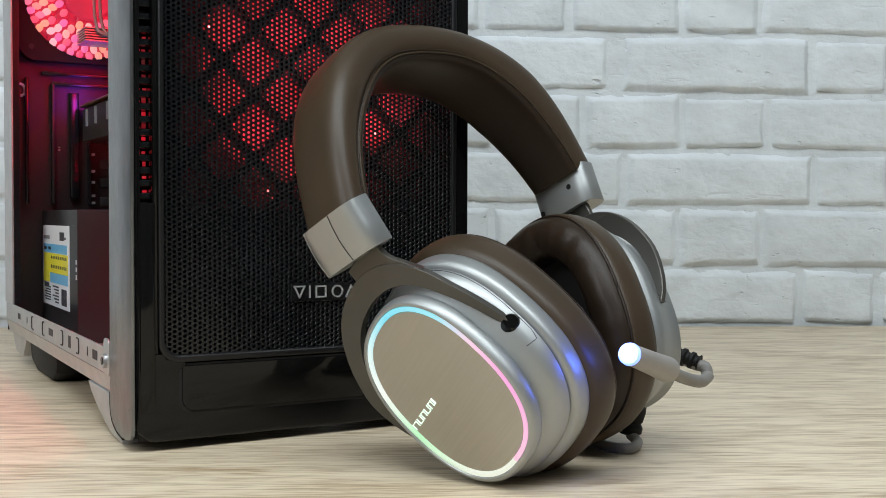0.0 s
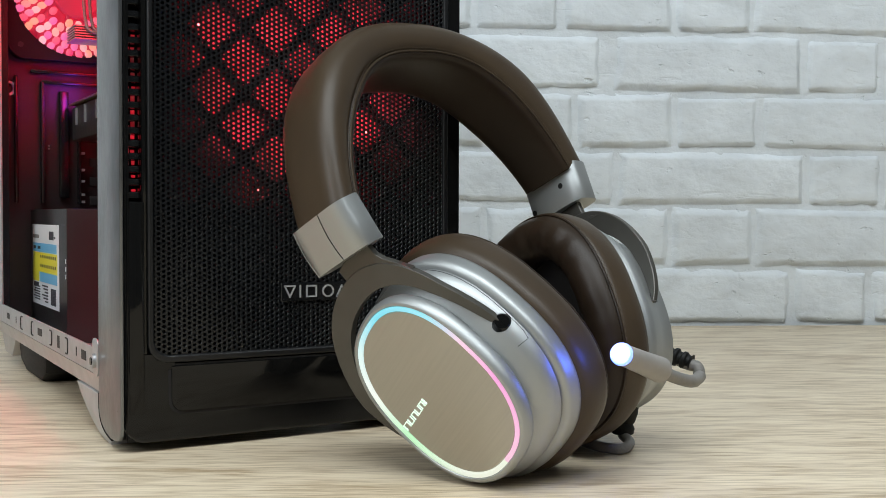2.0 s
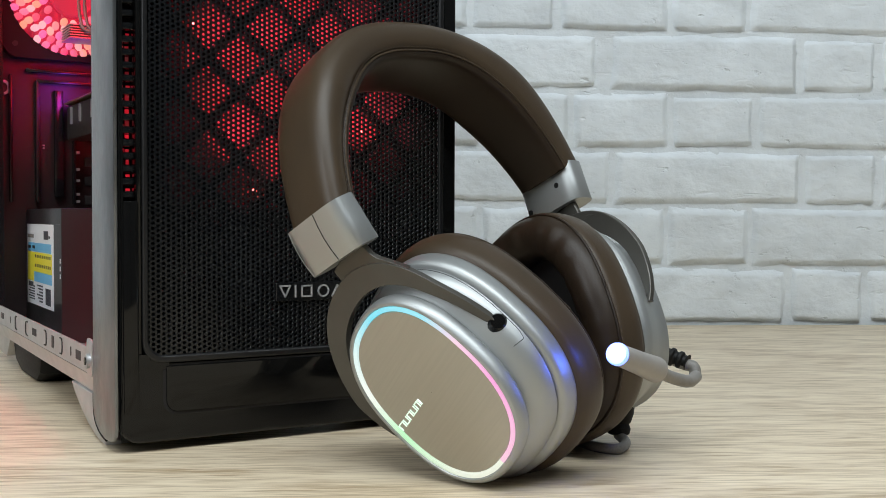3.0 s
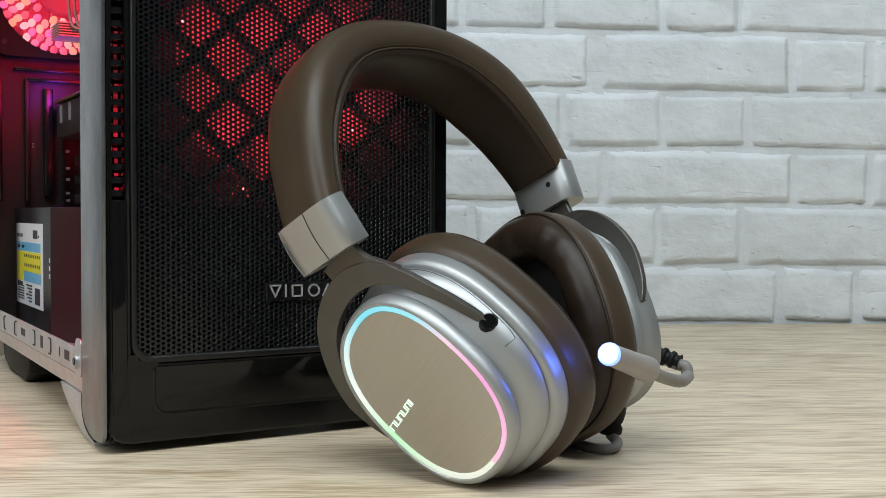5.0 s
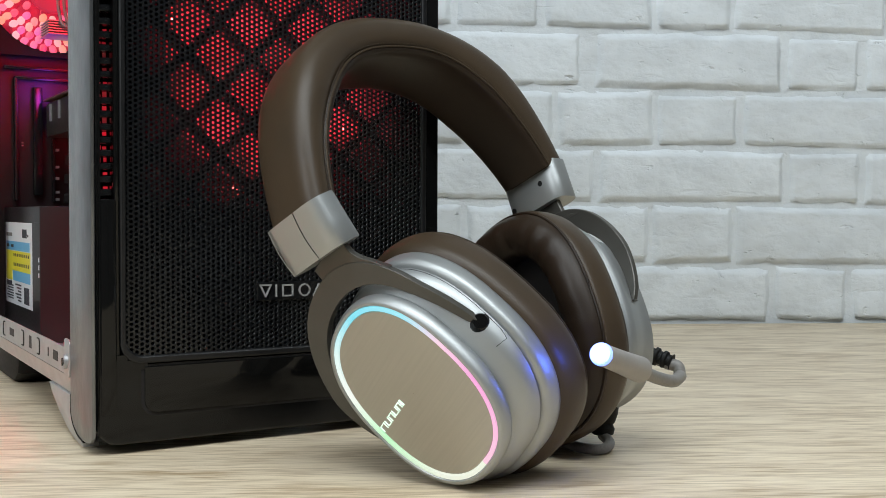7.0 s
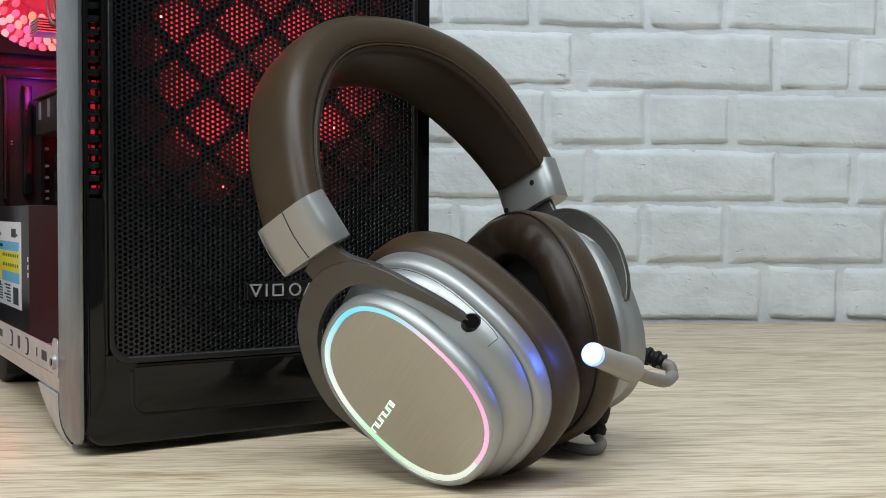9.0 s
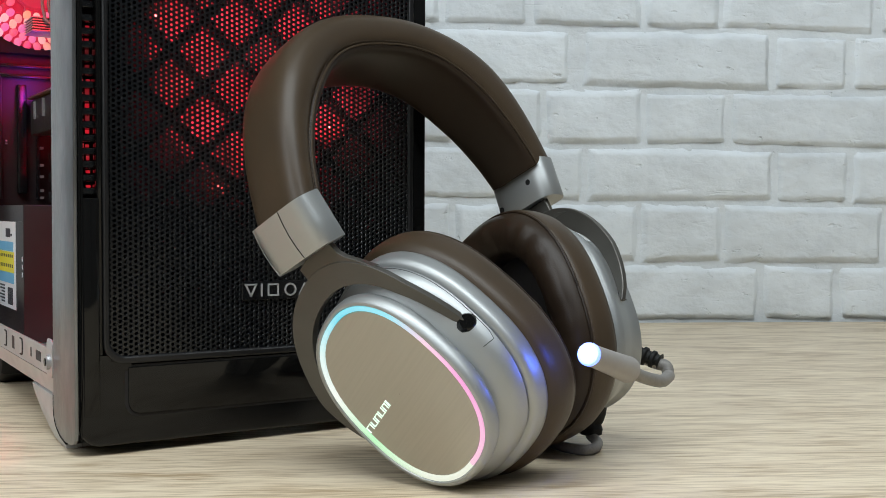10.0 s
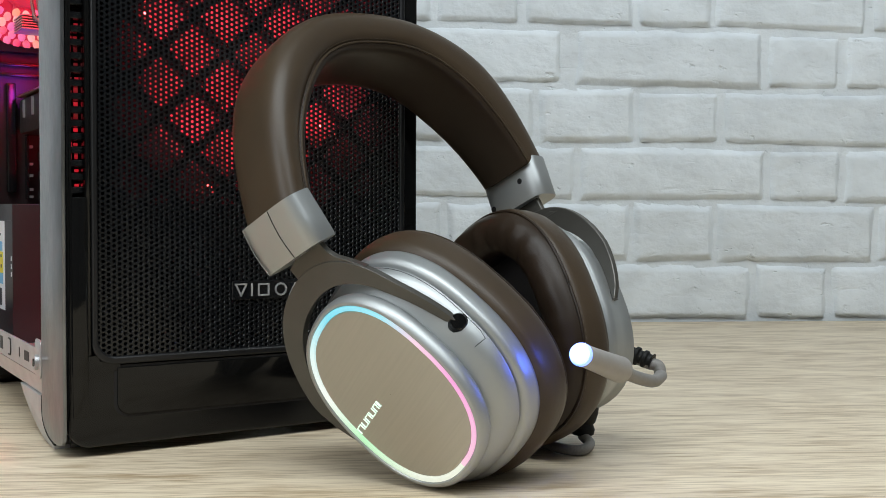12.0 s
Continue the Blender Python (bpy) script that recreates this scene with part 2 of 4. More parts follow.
def tube(points, radius, sides=10, closed_ends=True, radii=None):
    """A round tube along points, as verts and faces."""
    pts = [Vector(p) for p in points]
    v, f = [], []
    ref = None
    for i, p in enumerate(pts):
        d = (pts[min(i + 1, len(pts) - 1)] - pts[max(i - 1, 0)]).normalized()
        if ref is None:
            ref = Vector((0, 0, 1)) if abs(d.z) < 0.9 else Vector((1, 0, 0))
        a = (ref - d * ref.dot(d)).normalized()
        ref = a
        b = d.cross(a)
        q = radii[i] if radii else radius
        for k in range(sides):
            w = 2 * math.pi * k / sides
            v.append(p + a * q * math.cos(w) + b * q * math.sin(w))
    for i in range(len(pts) - 1):
        for k in range(sides):
            j = (k + 1) % sides
            f.append((i * sides + k, i * sides + j, (i + 1) * sides + j, (i + 1) * sides + k))
    if closed_ends:
        f.append(tuple(range(sides))[::-1])
        f.append(tuple((len(pts) - 1) * sides + k for k in range(sides)))
    return v, f


def spline(points, n=8):
    """A smooth line through a few points."""
    p = [Vector(q) for q in points]
    p = [2 * p[0] - p[1]] + p + [2 * p[-1] - p[-2]]
    out = []
    for i in range(1, len(p) - 2):
        for k in range(n):
            s = k / n
            out.append(0.5 * (2 * p[i] + (p[i + 1] - p[i - 1]) * s + (2 * p[i - 1] - 5 * p[i] + 4 * p[i + 1] - p[i + 2]) * s * s
                              + (3 * p[i] - p[i - 1] - 3 * p[i + 1] + p[i + 2]) * s ** 3))
    out.append(p[-2])
    return out


def oval(a, b, count=96, power=2.4):
    """Points (y, z) of a rounded oval: b along y, a along z."""
    out = []
    for i in range(count):
        w = 2 * math.pi * i / count
        c, s = math.cos(w), math.sin(w)
        out.append((b * math.copysign(abs(c) ** (2 / power), c), a * math.copysign(abs(s) ** (2 / power), s)))
    return out


def loft(rings, count=96, cap0=False, cap1=False, power=2.4):
    """A skin over ovals (depth along x, a, b)."""
    v, f = [], []
    for d, a, b in rings:
        v += [(d, y, z) for y, z in oval(a, b, count, power)]
    for i in range(len(rings) - 1):
        for k in range(count):
            j = (k + 1) % count
            f.append((i * count + k, (i + 1) * count + k, (i + 1) * count + j, i * count + j))
    if cap0:
        f.append(tuple(range(count)))
    if cap1:
        f.append(tuple((len(rings) - 1) * count + k for k in range(count))[::-1])
    return v, f


# ---- the setting ----
WALL_Y = 1.2624
# the brick wall and the table against it stand a little askew
ASKEW = Matrix.Translation((0.28, WALL_Y, 0)) @ Matrix.Rotation(radians(4.0), 4, "Z") @ Matrix.Translation((-0.28, -WALL_Y, 0))
part("floor", box(-2, 2, -1.9, WALL_Y + 0.3, -0.80, -0.75), FLOORING)
tagged(bpy.data.objects["floor"], "plain grey floor of the room", "floor", kind="structure")
for nm, dims in (("wall_left", (-2.1, -2.0, -1.9, WALL_Y + 0.3, -0.75, 1.9)), ("wall_right", (2.0, 2.1, -1.9, WALL_Y + 0.3, -0.75, 1.9)),
                 ("wall_back", (-2.1, 2.1, -2.0, -1.9, -0.75, 1.9))):
    tagged(part(nm, box(*dims), PLASTER), "plain dim grey plaster wall", "wall", kind="structure")
tagged(part("ceiling", box(-2.1, 2.1, -2.0, WALL_Y + 0.3, 1.9, 2.0), PLASTER), "plain dim grey plaster ceiling", "ceiling", kind="structure")
brick_wall = tagged(part("wall_brick", box(-2.0, 2.0, WALL_Y + 0.0012, WALL_Y + 0.1, -0.75, 1.9), MORTAR),
                    "white painted brick wall behind the table", "wall", kind="structure")
brick_wall.matrix_world = ASKEW

table = empty("table", ASKEW @ pose(0, 0.45, -0.75), "pale oak laminate table top against the brick wall", "table")
part("table_top", box(-1.3, 1.3, -0.62, WALL_Y - 0.45 - 0.008, 0.722, 0.75, 0.0015), OAK, table)
for x in (-1.2, 1.2):
    part("leg_panel", box(x - 0.014, x + 0.014, -0.36, 0.74, 0.0, 0.722), OAK, table)

# ---- the computer case ----
PC = pose(-0.176, 0.5533, 0, 0, 0, math.degrees(0.542))
pc = empty("computer_case", PC, "black computer tower with mesh front and open side", "computer case")
W, TOP, DEEP, BACK = 0.205, 0.425, 0.455, 0.4556
# front foot panel with a fine seam round its door
N = 8
shell_o = rounded_outline(0.0005, W, 0.005, TOP + 0.012, 0, N, (0.012, 0.006, 0.006, 0.012))
shell_i = rounded_outline(0.0036, 0.1962, 0.0474, TOP - 0.001, 0, N, (0.0006, 0.011, 0.006, 0.0006))
v, f = frame_ring(shell_o, shell_i, 0.0, 0.046)
front_bezel = raw("front_bezel", v, f, BLACK_GLOSS, pc, "gloss black front bezel")
bev = front_bezel.modifiers.new("edge", "BEVEL")
bev.width, bev.segments, bev.limit_method, bev.angle_limit = 0.0018, 3, "ANGLE", radians(50)
seam = rounded_outline(0.0238, 0.1806, 0.0192, 0.0466, 0, N, (0.0076, 0.0076, 0.0005, 0.0005))
door = rounded_outline(0.0254, 0.1790, 0.0208, 0.0456, 0, N, (0.0066, 0.0066, 0.0004, 0.0004))
v, f = frame_ring(seam, door, -0.0001, 0.004)
raw("door_gap", v, f, CLOTH, front_bezel)
part("foot_door", slab(door, -0.0010, 0.004, 0.0006), BLACK_GLOSS, front_bezel)


def pcx(outline, x0, x1, bevel=0.0):
    """A solid with the outline in y and z, from x0 to x1."""
    bm = slab(outline, x0, x1, bevel)
    for q in bm.verts:
        q.co = (q.co.y, q.co.x, q.co.z)
    return bm


# upright bars of the bezel; the one beside the grey strip is slotted
part("bezel_bar", box(0.0104, 0.0130, 0.0005, 0.012, 0.046, TOP, 0.0006), BLACK_GLOSS, pc)
part("bezel_bar", box(0.1962, W, 0.0005, 0.046, 0.048, TOP, 0.0010), BLACK_SATIN, pc)
slat = part("vent_slat", box(0.0036, 0.0104, 0.005, 0.012, 0.0, 0.0034, 0.0004, 1), BLACK_STEEL, pc)
slat.location = (0, 0, 0.1348)
part("bezel_bar", box(0.0032, 0.0112, -0.0006, 0.046, 0.0210, 0.1330, 0.0007), BLACK_GLOSS, pc)
for i in range(1, 42):
    o2 = new("vent_slat", slat.data)
    o2.parent, o2.location = pc, (0, 0, 0.1348 + 0.0068 * i)
# glowing bars added behind the slats stand in for red light between them
VENT_GLIMMER = glow("red_vent_glimmer", (1.0, 0.012, 0.035), 0.4)
nn_, ll_ = VENT_GLIMMER.node_tree.nodes, VENT_GLIMMER.node_tree.links
oi, mr_ = nn_.new("ShaderNodeObjectInfo"), nn_.new("ShaderNodeMapRange")
mr_.inputs[3].default_value, mr_.inputs[4].default_value = 0.03, 0.55
ll_.new(oi.outputs["Random"], mr_.inputs[0])
ll_.new(mr_.outputs[0], nn_["Principled BSDF"].inputs["Emission Strength"])
rs = random.Random(9)
for i in range(13):
    for x in (0.0046, 0.0078):
        z = 0.1392 + 0.0068 * i + rs.uniform(-0.0006, 0.0003)
        part("red_light_guide", box(x + rs.uniform(0, 0.0006), x + rs.uniform(0.0016, 0.0026), 0.0135, 0.0145, z, z + rs.uniform(0.0012, 0.0027)), VENT_GLIMMER, pc)
for x0, x1, z1 in ((0.0100, 0.0165, 0.0520), (0.0165, 0.0270, 0.0490)):
    part("rim_backing", box(x0, x1, -0.0004, 0.0040, 0.0440, z1), BLACK_GLOSS, pc)
# perforated panel with its rim
rim_o = rounded_outline(0.0130, 0.1962, 0.0472, TOP - 0.002, 0.011, N)
rim_i = rounded_outline(0.0160, 0.1930, 0.0512, TOP - 0.006, 0.009, N)
v, f = frame_ring(rim_o, rim_i, -0.0012, 0.008)
mesh_rim = raw("mesh_rim", v, f, BLACK_SATIN, pc)
bev = mesh_rim.modifiers.new("edge", "BEVEL")
bev.width, bev.segments, bev.limit_method, bev.angle_limit = 0.0010, 2, "ANGLE", radians(50)


def perforated(x0, x1, z0, z1, px, pz, hole, y0, y1):
    """A steel sheet with staggered round holes: every cell is a ring between its hexagon and its hole."""
    vs, fs = [], []
    cols = int((x1 - x0) / px)
    rows_ = int((z1 - z0) / pz)
    for i in range(cols + 1):
        cx = x0 + px * (i + 0.25)
        for k in range(rows_ + 1):
            cz = z0 + pz * (k + (0.5 if i % 2 else 0.0))
            if cx > x1 or cz > z1:
                continue
            cell = [(-px * 0.667, 0), (-px * 0.333, -pz / 2), (px * 0.333, -pz / 2), (px * 0.667, 0), (px * 0.333, pz / 2), (-px * 0.333, pz / 2)]
            n0 = len(vs)
            vs.extend((cx + a, y0, cz + b) for a, b in cell)
            for depth, r in ((y0, hole * 1.30), (y0 + 0.00032, hole), (y1, hole * 0.96)):
                for a, b in cell:
                    q = math.hypot(a, b)
                    vs.append((cx + a / q * r, depth, cz + b / q * r))
            for s in range(6):
                t = (s + 1) % 6
                fs.append((n0 + s, n0 + t, n0 + 6 + t, n0 + 6 + s))
                fs.append((n0 + 6 + s, n0 + 6 + t, n0 + 12 + t, n0 + 12 + s))
                fs.append((n0 + 12 + s, n0 + 12 + t, n0 + 18 + t, n0 + 18 + s))
    return vs, fs


v, f = perforated(0.0155, 0.1935, 0.0505, TOP - 0.004, 0.00279, 0.00268, 0.00086, 0.0008, 0.0022)
raw("mesh_panel", v, f, BLACK_STEEL, pc, "black perforated steel front panel", 25)
# plain-stroke maker's mark on a small dark plate
plate = part("badge_plate", box(0.0880, 0.1300, 0.0000, 0.0010, 0.0775, 0.0880, 0.0003, 1), BLACK_STEEL, pc)


def stroke(x0, z0, x1, z1, w=0.0009, y0=-0.0006, y1=0.0004):
    d = Vector((x1 - x0, z1 - z0)).normalized() * (w / 2)
    n = Vector((-d.y, d.x))
    pts = [Vector((x0, z0)) - d + n, Vector((x0, z0)) - d - n, Vector((x1, z1)) + d - n, Vector((x1, z1)) + d + n]
    return slab([(p.x, p.y) for p in pts], y0, y1)


def outline_mark(points, w=0.0009):
    """A closed plain outline of straight strokes."""
    for (xa, za), (xb, zb) in zip(points, points[1:] + points[:1]):
        part("badge_stroke", stroke(xa, za, xb, zb, w), PALE_INK, plate)


outline_mark([(0.0900, 0.0862), (0.0962, 0.0862), (0.0931, 0.0800)])
part("badge_stroke", stroke(0.0994, 0.0800, 0.0994, 0.0862), PALE_INK, plate)
outline_mark([(0.1034, 0.0800), (0.1034, 0.0860), (0.1092, 0.0860), (0.1092, 0.0800)])
outline_mark([(0.1166 + 0.0032 * math.cos(k * math.pi / 6), 0.0829 + 0.0032 * math.sin(k * math.pi / 6)) for k in range(12)])
outline_mark([(0.1222, 0.0797), (0.1284, 0.0797), (0.1253, 0.0859)])
# diamond lattice behind the sheet
bm = bmesh.new()
half = 0.0026
for sgn in (1, -1):
    for k in range(-12, 22):
        # diagonals that leave the diamonds centred on (0.0503, 0.194) open
        off = 0.0180 * (2 * k + 1)
        c0 = 0.194 - sgn * 0.0503 + off
        x0, x1 = 0.014, 0.195
        za, zb = c0 + sgn * x0, c0 + sgn * x1
        lo, hi = 0.049, TOP - 0.006
        ts = []
        for z, x in ((lo, (lo - c0) * sgn), (hi, (hi - c0) * sgn)):
            ts.append(x)
        a, b = max(x0, min(ts)), min(x1, max(ts))
        if b - a < 0.004:
            continue
        p0, p1 = Vector((a, c0 + sgn * a)), Vector((b, c0 + sgn * b))
        d = (p1 - p0).normalized()
        n2 = Vector((-d.y, d.x)) * half
        y0, y1 = (0.0040, 0.0070) if sgn > 0 else (0.0044, 0.0074)
        q = [bm.verts.new((w.x, y, w.y)) for y in (y0, y1) for w in (p0 - n2, p1 - n2, p1 + n2, p0 + n2)]
        for idx in ((0, 1, 2, 3), (7, 6, 5, 4), (0, 4, 5, 1), (1, 5, 6, 2), (2, 6, 7, 3), (3, 7, 4, 0)):
            bm.faces.new([q[i] for i in idx])
part("dust_filter_lattice", bm, BLACK_SATIN, pc)


def fan(name, centre, radius, depth, blades, blade_mat, frame_mat, toward, frame_half, leds=(), label=""):
    """A square-framed fan lying in x and z, centred, seen from -y when toward is -1."""
    cx, cy, cz = centre
    o_, i_ = [], []
    for k in range(96):
        w = 2 * math.pi * (k + 0.5) / 96
        c, s = math.cos(w), math.sin(w)
        q = min(frame_half / max(abs(c), abs(s)), frame_half * 1.86 / (abs(c) + abs(s)))
        o_.append((cx + q * c, cz + q * s))
        i_.append((cx + radius * c, cz + radius * s))
    v, f = frame_ring(o_, i_, cy, cy + depth)
    fr = raw(name, v, f, frame_mat, pc, label)
    hub = []
    for y, r in ((0.0, 0.0), (0.0, 0.019), (0.002, 0.0205), (depth, 0.0205)):
        hub.append((y, r))
    v, f = [], []
    for y, r in hub[1:]:
        v += [(cx + r * math.cos(2 * math.pi * k / 32), cy + y + 0.002, cz + r * math.sin(2 * math.pi * k / 32)) for k in range(32)]
    for i in range(2):
        for k in range(32):
            j = (k + 1) % 32
            f.append((i * 32 + k, i * 32 + j, (i + 1) * 32 + j, (i + 1) * 32 + k))
    f.append(tuple(range(32)))
    raw("fan_hub", v, f, blade_mat, fr)
    for bl in range(blades):
        a0 = 2 * math.pi * bl / blades
        v, f = [], []
        nr, na = 8, 5
        for i in range(nr + 1):
            r = 0.0195 + (radius - 0.002 - 0.0195) * i / nr
            sweep = 0.5 * i / nr
            for k in range(na + 1):
                s = k / na
                a = a0 + sweep + (2 * math.pi / blades) * 1.02 * s
                v.append((cx + r * math.cos(a), cy + depth * (0.40 + 0.22 * s) + 0.0010 * math.sin(3.1 * s), cz + r * math.sin(a)))
        for i in range(nr):
            for k in range(na):
                q = i * (na + 1) + k
                f.append((q, q + 1, q + na + 2, q + na + 1))
        ob = raw("fan_blade", v, f, blade_mat, fr, angle=60)
        so = ob.modifiers.new("thick", "SOLIDIFY")
        so.thickness = 0.0012
    return fr


FAN_FRAME = mat("smoky_red_fan_frame", (0.10, 0.05, 0.05), 0.4)
RED_BLADE = mat("red_translucent_fan_blade", (0.80, 0.30, 0.32), 0.3, vary=0.35, scale=90)
front_fan = fan("intake_fan", (0.1085, 0.0200, 0.2060), 0.0670, 0.020, 11, RED_BLADE, FAN_FRAME, -1, 0.0760, label="black intake fan with red-lit blades")
part("front_wall", box(0.0006, W, 0.0440, 0.0470, 0.030, TOP), BLACK_STEEL, pc)
for x, z in ((0.147, 0.1765), (0.1345, 0.157), (0.0445, 0.231), (0.1180, 0.262), (0.080, 0.140)):
    bm = bmesh.new()
    bmesh.ops.create_icosphere(bm, subdivisions=2, radius=0.0013)
    bmesh.ops.translate(bm, vec=(x, 0.0125, z), verts=bm.verts)
    part("fan_led", bm, LED_RED, front_fan)
for k in range(12):
    w = 2 * math.pi * (k + 0.3) / 12
    r = 0.055 if k % 2 else 0.030
    point("fan_red_light", PC @ Vector((0.1085 + r * math.cos(w), 0.0150, 0.206 + r * math.sin(w))), 0.023, (1.0, 0.045, 0.085), 0.012)

# grey strip along the side of the bezel
strip = pcx([(0.0, TOP + 0.010), (0.0, 0.0140), (0.0010, 0.0095), (0.0045, 0.0068), (0.0120, 0.0054), (0.0220, 0.0050), (0.0340, 0.0066), (0.0430, 0.0098), (0.0480, 0.0140), (0.0497, 0.0190), (0.0497, TOP + 0.010)], -0.0016, 0.0004, 0.0005)
part("side_strip", strip, GREY_STRIP, pc, "brushed grey side strip of the bezel")
seam_line = spline([(-0.0008, 0.0505, 0.0260), (-0.0008, 0.0503, 0.0190), (-0.0008, 0.0486, 0.0137), (-0.0008, 0.0434, 0.0092), (-0.0008, 0.0342, 0.0059), (-0.0008, 0.0220, 0.0044)], 5)
v, f = tube(seam_line, 0.0009, 6)
raw("strip_gap", v, f, RUBBER, pc)

# chassis
part("bottom_plate", box(0.002, W - 0.004, 0.047, BACK, 0.0245, 0.0257), STEEL, pc)
part("top_plate", box(0.0, W - 0.004, 0.047, BACK, TOP - 0.001, TOP), BLACK_STEEL, pc)
part("far_side_panel", box(W - 0.004, W - 0.0025, 0.047, BACK, 0.0245, TOP), BLACK_STEEL, pc)
part("motherboard_tray", box(0.178, 0.1792, 0.075, BACK - 0.002, 0.135, TOP - 0.002), RED_STEEL, pc)
back_panel = part("back_panel", box(0.001, W - 0.004, BACK, BACK + 0.0012, 0.0245, TOP), RED_STEEL, pc)
part("rear_post", box(-0.0008, 0.0008, 0.4150, BACK + 0.0012, 0.0500, TOP, 0.0003, 1), STEEL, pc)
part("rear_post_fold", box(0.0008, 0.0060, 0.4150, 0.4164, 0.0500, TOP), BLACK_STEEL, pc)
# side rail with punched slots: an upright face and a lip that slopes in below it
rail = part("side_rail", box(-0.0010, 0.0006, 0.0490, 0.4500, 0.0352, 0.0500, 0.0003, 1), STEEL, pc, "bare steel rail with punched slots")
v = [(-0.001, 0.049, 0.0350), (-0.001, 0.452, 0.0350), (0.0022, 0.452, 0.0242), (0.0022, 0.049, 0.0242),
     (0.0006, 0.049, 0.0350), (0.0006, 0.452, 0.0350), (0.0036, 0.452, 0.0242), (0.0036, 0.049, 0.0242)]
raw("lower_lip", v, [(0, 1, 2, 3), (7, 6, 5, 4), (0, 4, 5, 1), (1, 5, 6, 2), (2, 6, 7, 3), (3, 7, 4, 0)], STEEL, pc)
SLOT = mat("slot_shadow_steel", (0.03, 0.025, 0.025), 0.6)
for y, wd, hg in ((0.0906, 0.013, 0.0056), (0.0690, 0.0030, 0.0045), (0.1113, 0.0024, 0.0055), (0.2348, 0.016, 0.0050), (0.3782, 0.013, 0.0048), (0.3382, 0.0026, 0.0052), (0.1675, 0.0075, 0.0080)):
    part("rail_slot", box(-0.0012, -0.0009, y - wd / 2, y + wd / 2, 0.0428 - hg / 2, 0.0428 + hg / 2), SLOT, rail)
for y, way in ((0.1402, 1), (0.1928, 1), (0.2645, -1), (0.3115, -1)):
    pts = [(-0.0012, y + way * 0.0035, 0.0478), (-0.0012, y - way * 0.002, 0.0476), (-0.0012, y - way * 0.0035, 0.0455), (-0.0012, y - way * 0.0035, 0.0405),
           (-0.0012, y - way * 0.002, 0.0382), (-0.0012, y + way * 0.0035, 0.0380)]
    v, f = tube(spline(pts, 4), 0.0005, 6)
    raw("rail_slot", v, f, SLOT, rail)
v, f = tube([(-0.0008, 0.0570, 0.0432), (-0.0040, 0.0570, 0.0432)], 0.0042, 20)
boss = raw("hinge_boss", v, f, STEEL, pc)
v, f = tube([(-0.0040, 0.0570, 0.0432), (-0.0046, 0.0570, 0.0432)], 0.0022, 16)
raw("screw", v, f, BLACK_STEEL, boss)
part("hinge_plate", pcx(rounded_outline(0.0500, 0.0640, 0.0345, 0.0560, 0.004, 4), -0.0020, -0.0011, 0.0002), STEEL, pc)

# feet
PALE_FOOT = mat("pale_grey_foot", (0.45, 0.44, 0.43), 0.35, metal=0.3)
for x in (0.0035, 0.158):
    part("front_foot", pcx([(0.0515, 0.0238), (0.0515, 0.0145), (0.0420, 0.0050), (0.0300, 0.0020), (0.0300, 0.0), (0.0420, 0.0), (0.0560, 0.0014), (0.0720, 0.0050), (0.0900, 0.0105), (0.1080, 0.0178), (0.1180, 0.0238)], x - 0.0030, x + 0.037, 0.0006), PALE_FOOT, pc)
    part("rear_foot", pcx([(0.262, 0.0242), (0.268, 0.008), (0.285, 0.0), (0.350, 0.0), (0.372, 0.005), (0.385, 0.0242)], x + 0.004, x + 0.044, 0.0040), RUBBER, pc)
    part("rear_skid", pcx([(0.372, 0.0242), (0.390, 0.0080), (0.425, 0.0080), (0.447, 0.0242)], x, x + 0.030, 0.001), PALE_FOOT, pc)

# power supply with its label
psu = part("power_supply", box(0.0300, 0.1770, 0.2980, BACK - 0.001, 0.0262, 0.1310, 0.0008), PSU_GREY, pc, "dark grey power supply unit")
lab = part("rating_label", box(0.0294, 0.0299, 0.3270, 0.4440, 0.0490, 0.1180), LABEL_WHITE, psu, "white rating label with blue and yellow fields")


def field(y0, y1, z0, z1, m, lift):
    part("label_field", box(0.0294 - lift, 0.0295, y0, y1, z0, z1), m, lab)


field(0.335, 0.440, 0.0945, 0.1020, LABEL_BLUE, 0.0002)
field(0.332, 0.440, 0.0775, 0.0940, LABEL_YELLOW, 0.0002)
field(0.412, 0.441, 0.0690, 0.0774, LABEL_YELLOW, 0.0002)
field(0.333, 0.410, 0.0690, 0.0774, LABEL_BLUE, 0.0002)
field(0.347, 0.366, 0.1055, 0.1125, INK, 0.0002)
field(0.340, 0.345, 0.1065, 0.1085, INK, 0.0002)
field(0.412, 0.440, 0.1062, 0.1092, CABLE_GREY, 0.0002)
for i in range(9):
    field(0.337 + 0.008 * i, 0.3405 + 0.008 * i, 0.0895, 0.0920, INK, 0.0004)
    field(0.337 + 0.008 * i, 0.3405 + 0.008 * i, 0.0815, 0.0842, INK, 0.0004)
for i in range(7):
    field(0.338 + 0.0032 * i, 0.3396 + 0.0032 * i, 0.0520, 0.0655, INK, 0.0003)
for i in range(6):
    field(0.372, 0.398 - 0.006 * (i % 3), 0.0655 - 0.0026 * i, 0.0667 - 0.0026 * i, INK, 0.0003)
    field(0.408, 0.437 - 0.005 * (i % 2), 0.0640 - 0.0022 * i, 0.0650 - 0.0022 * i, INK, 0.0003)
field(0.415, 0.437, 0.0650, 0.0680, INK, 0.0003)
for y in (0.405, 0.425):
    field(y, y + 0.012, 0.0970, 0.0995, PSU_GREY, 0.0003)
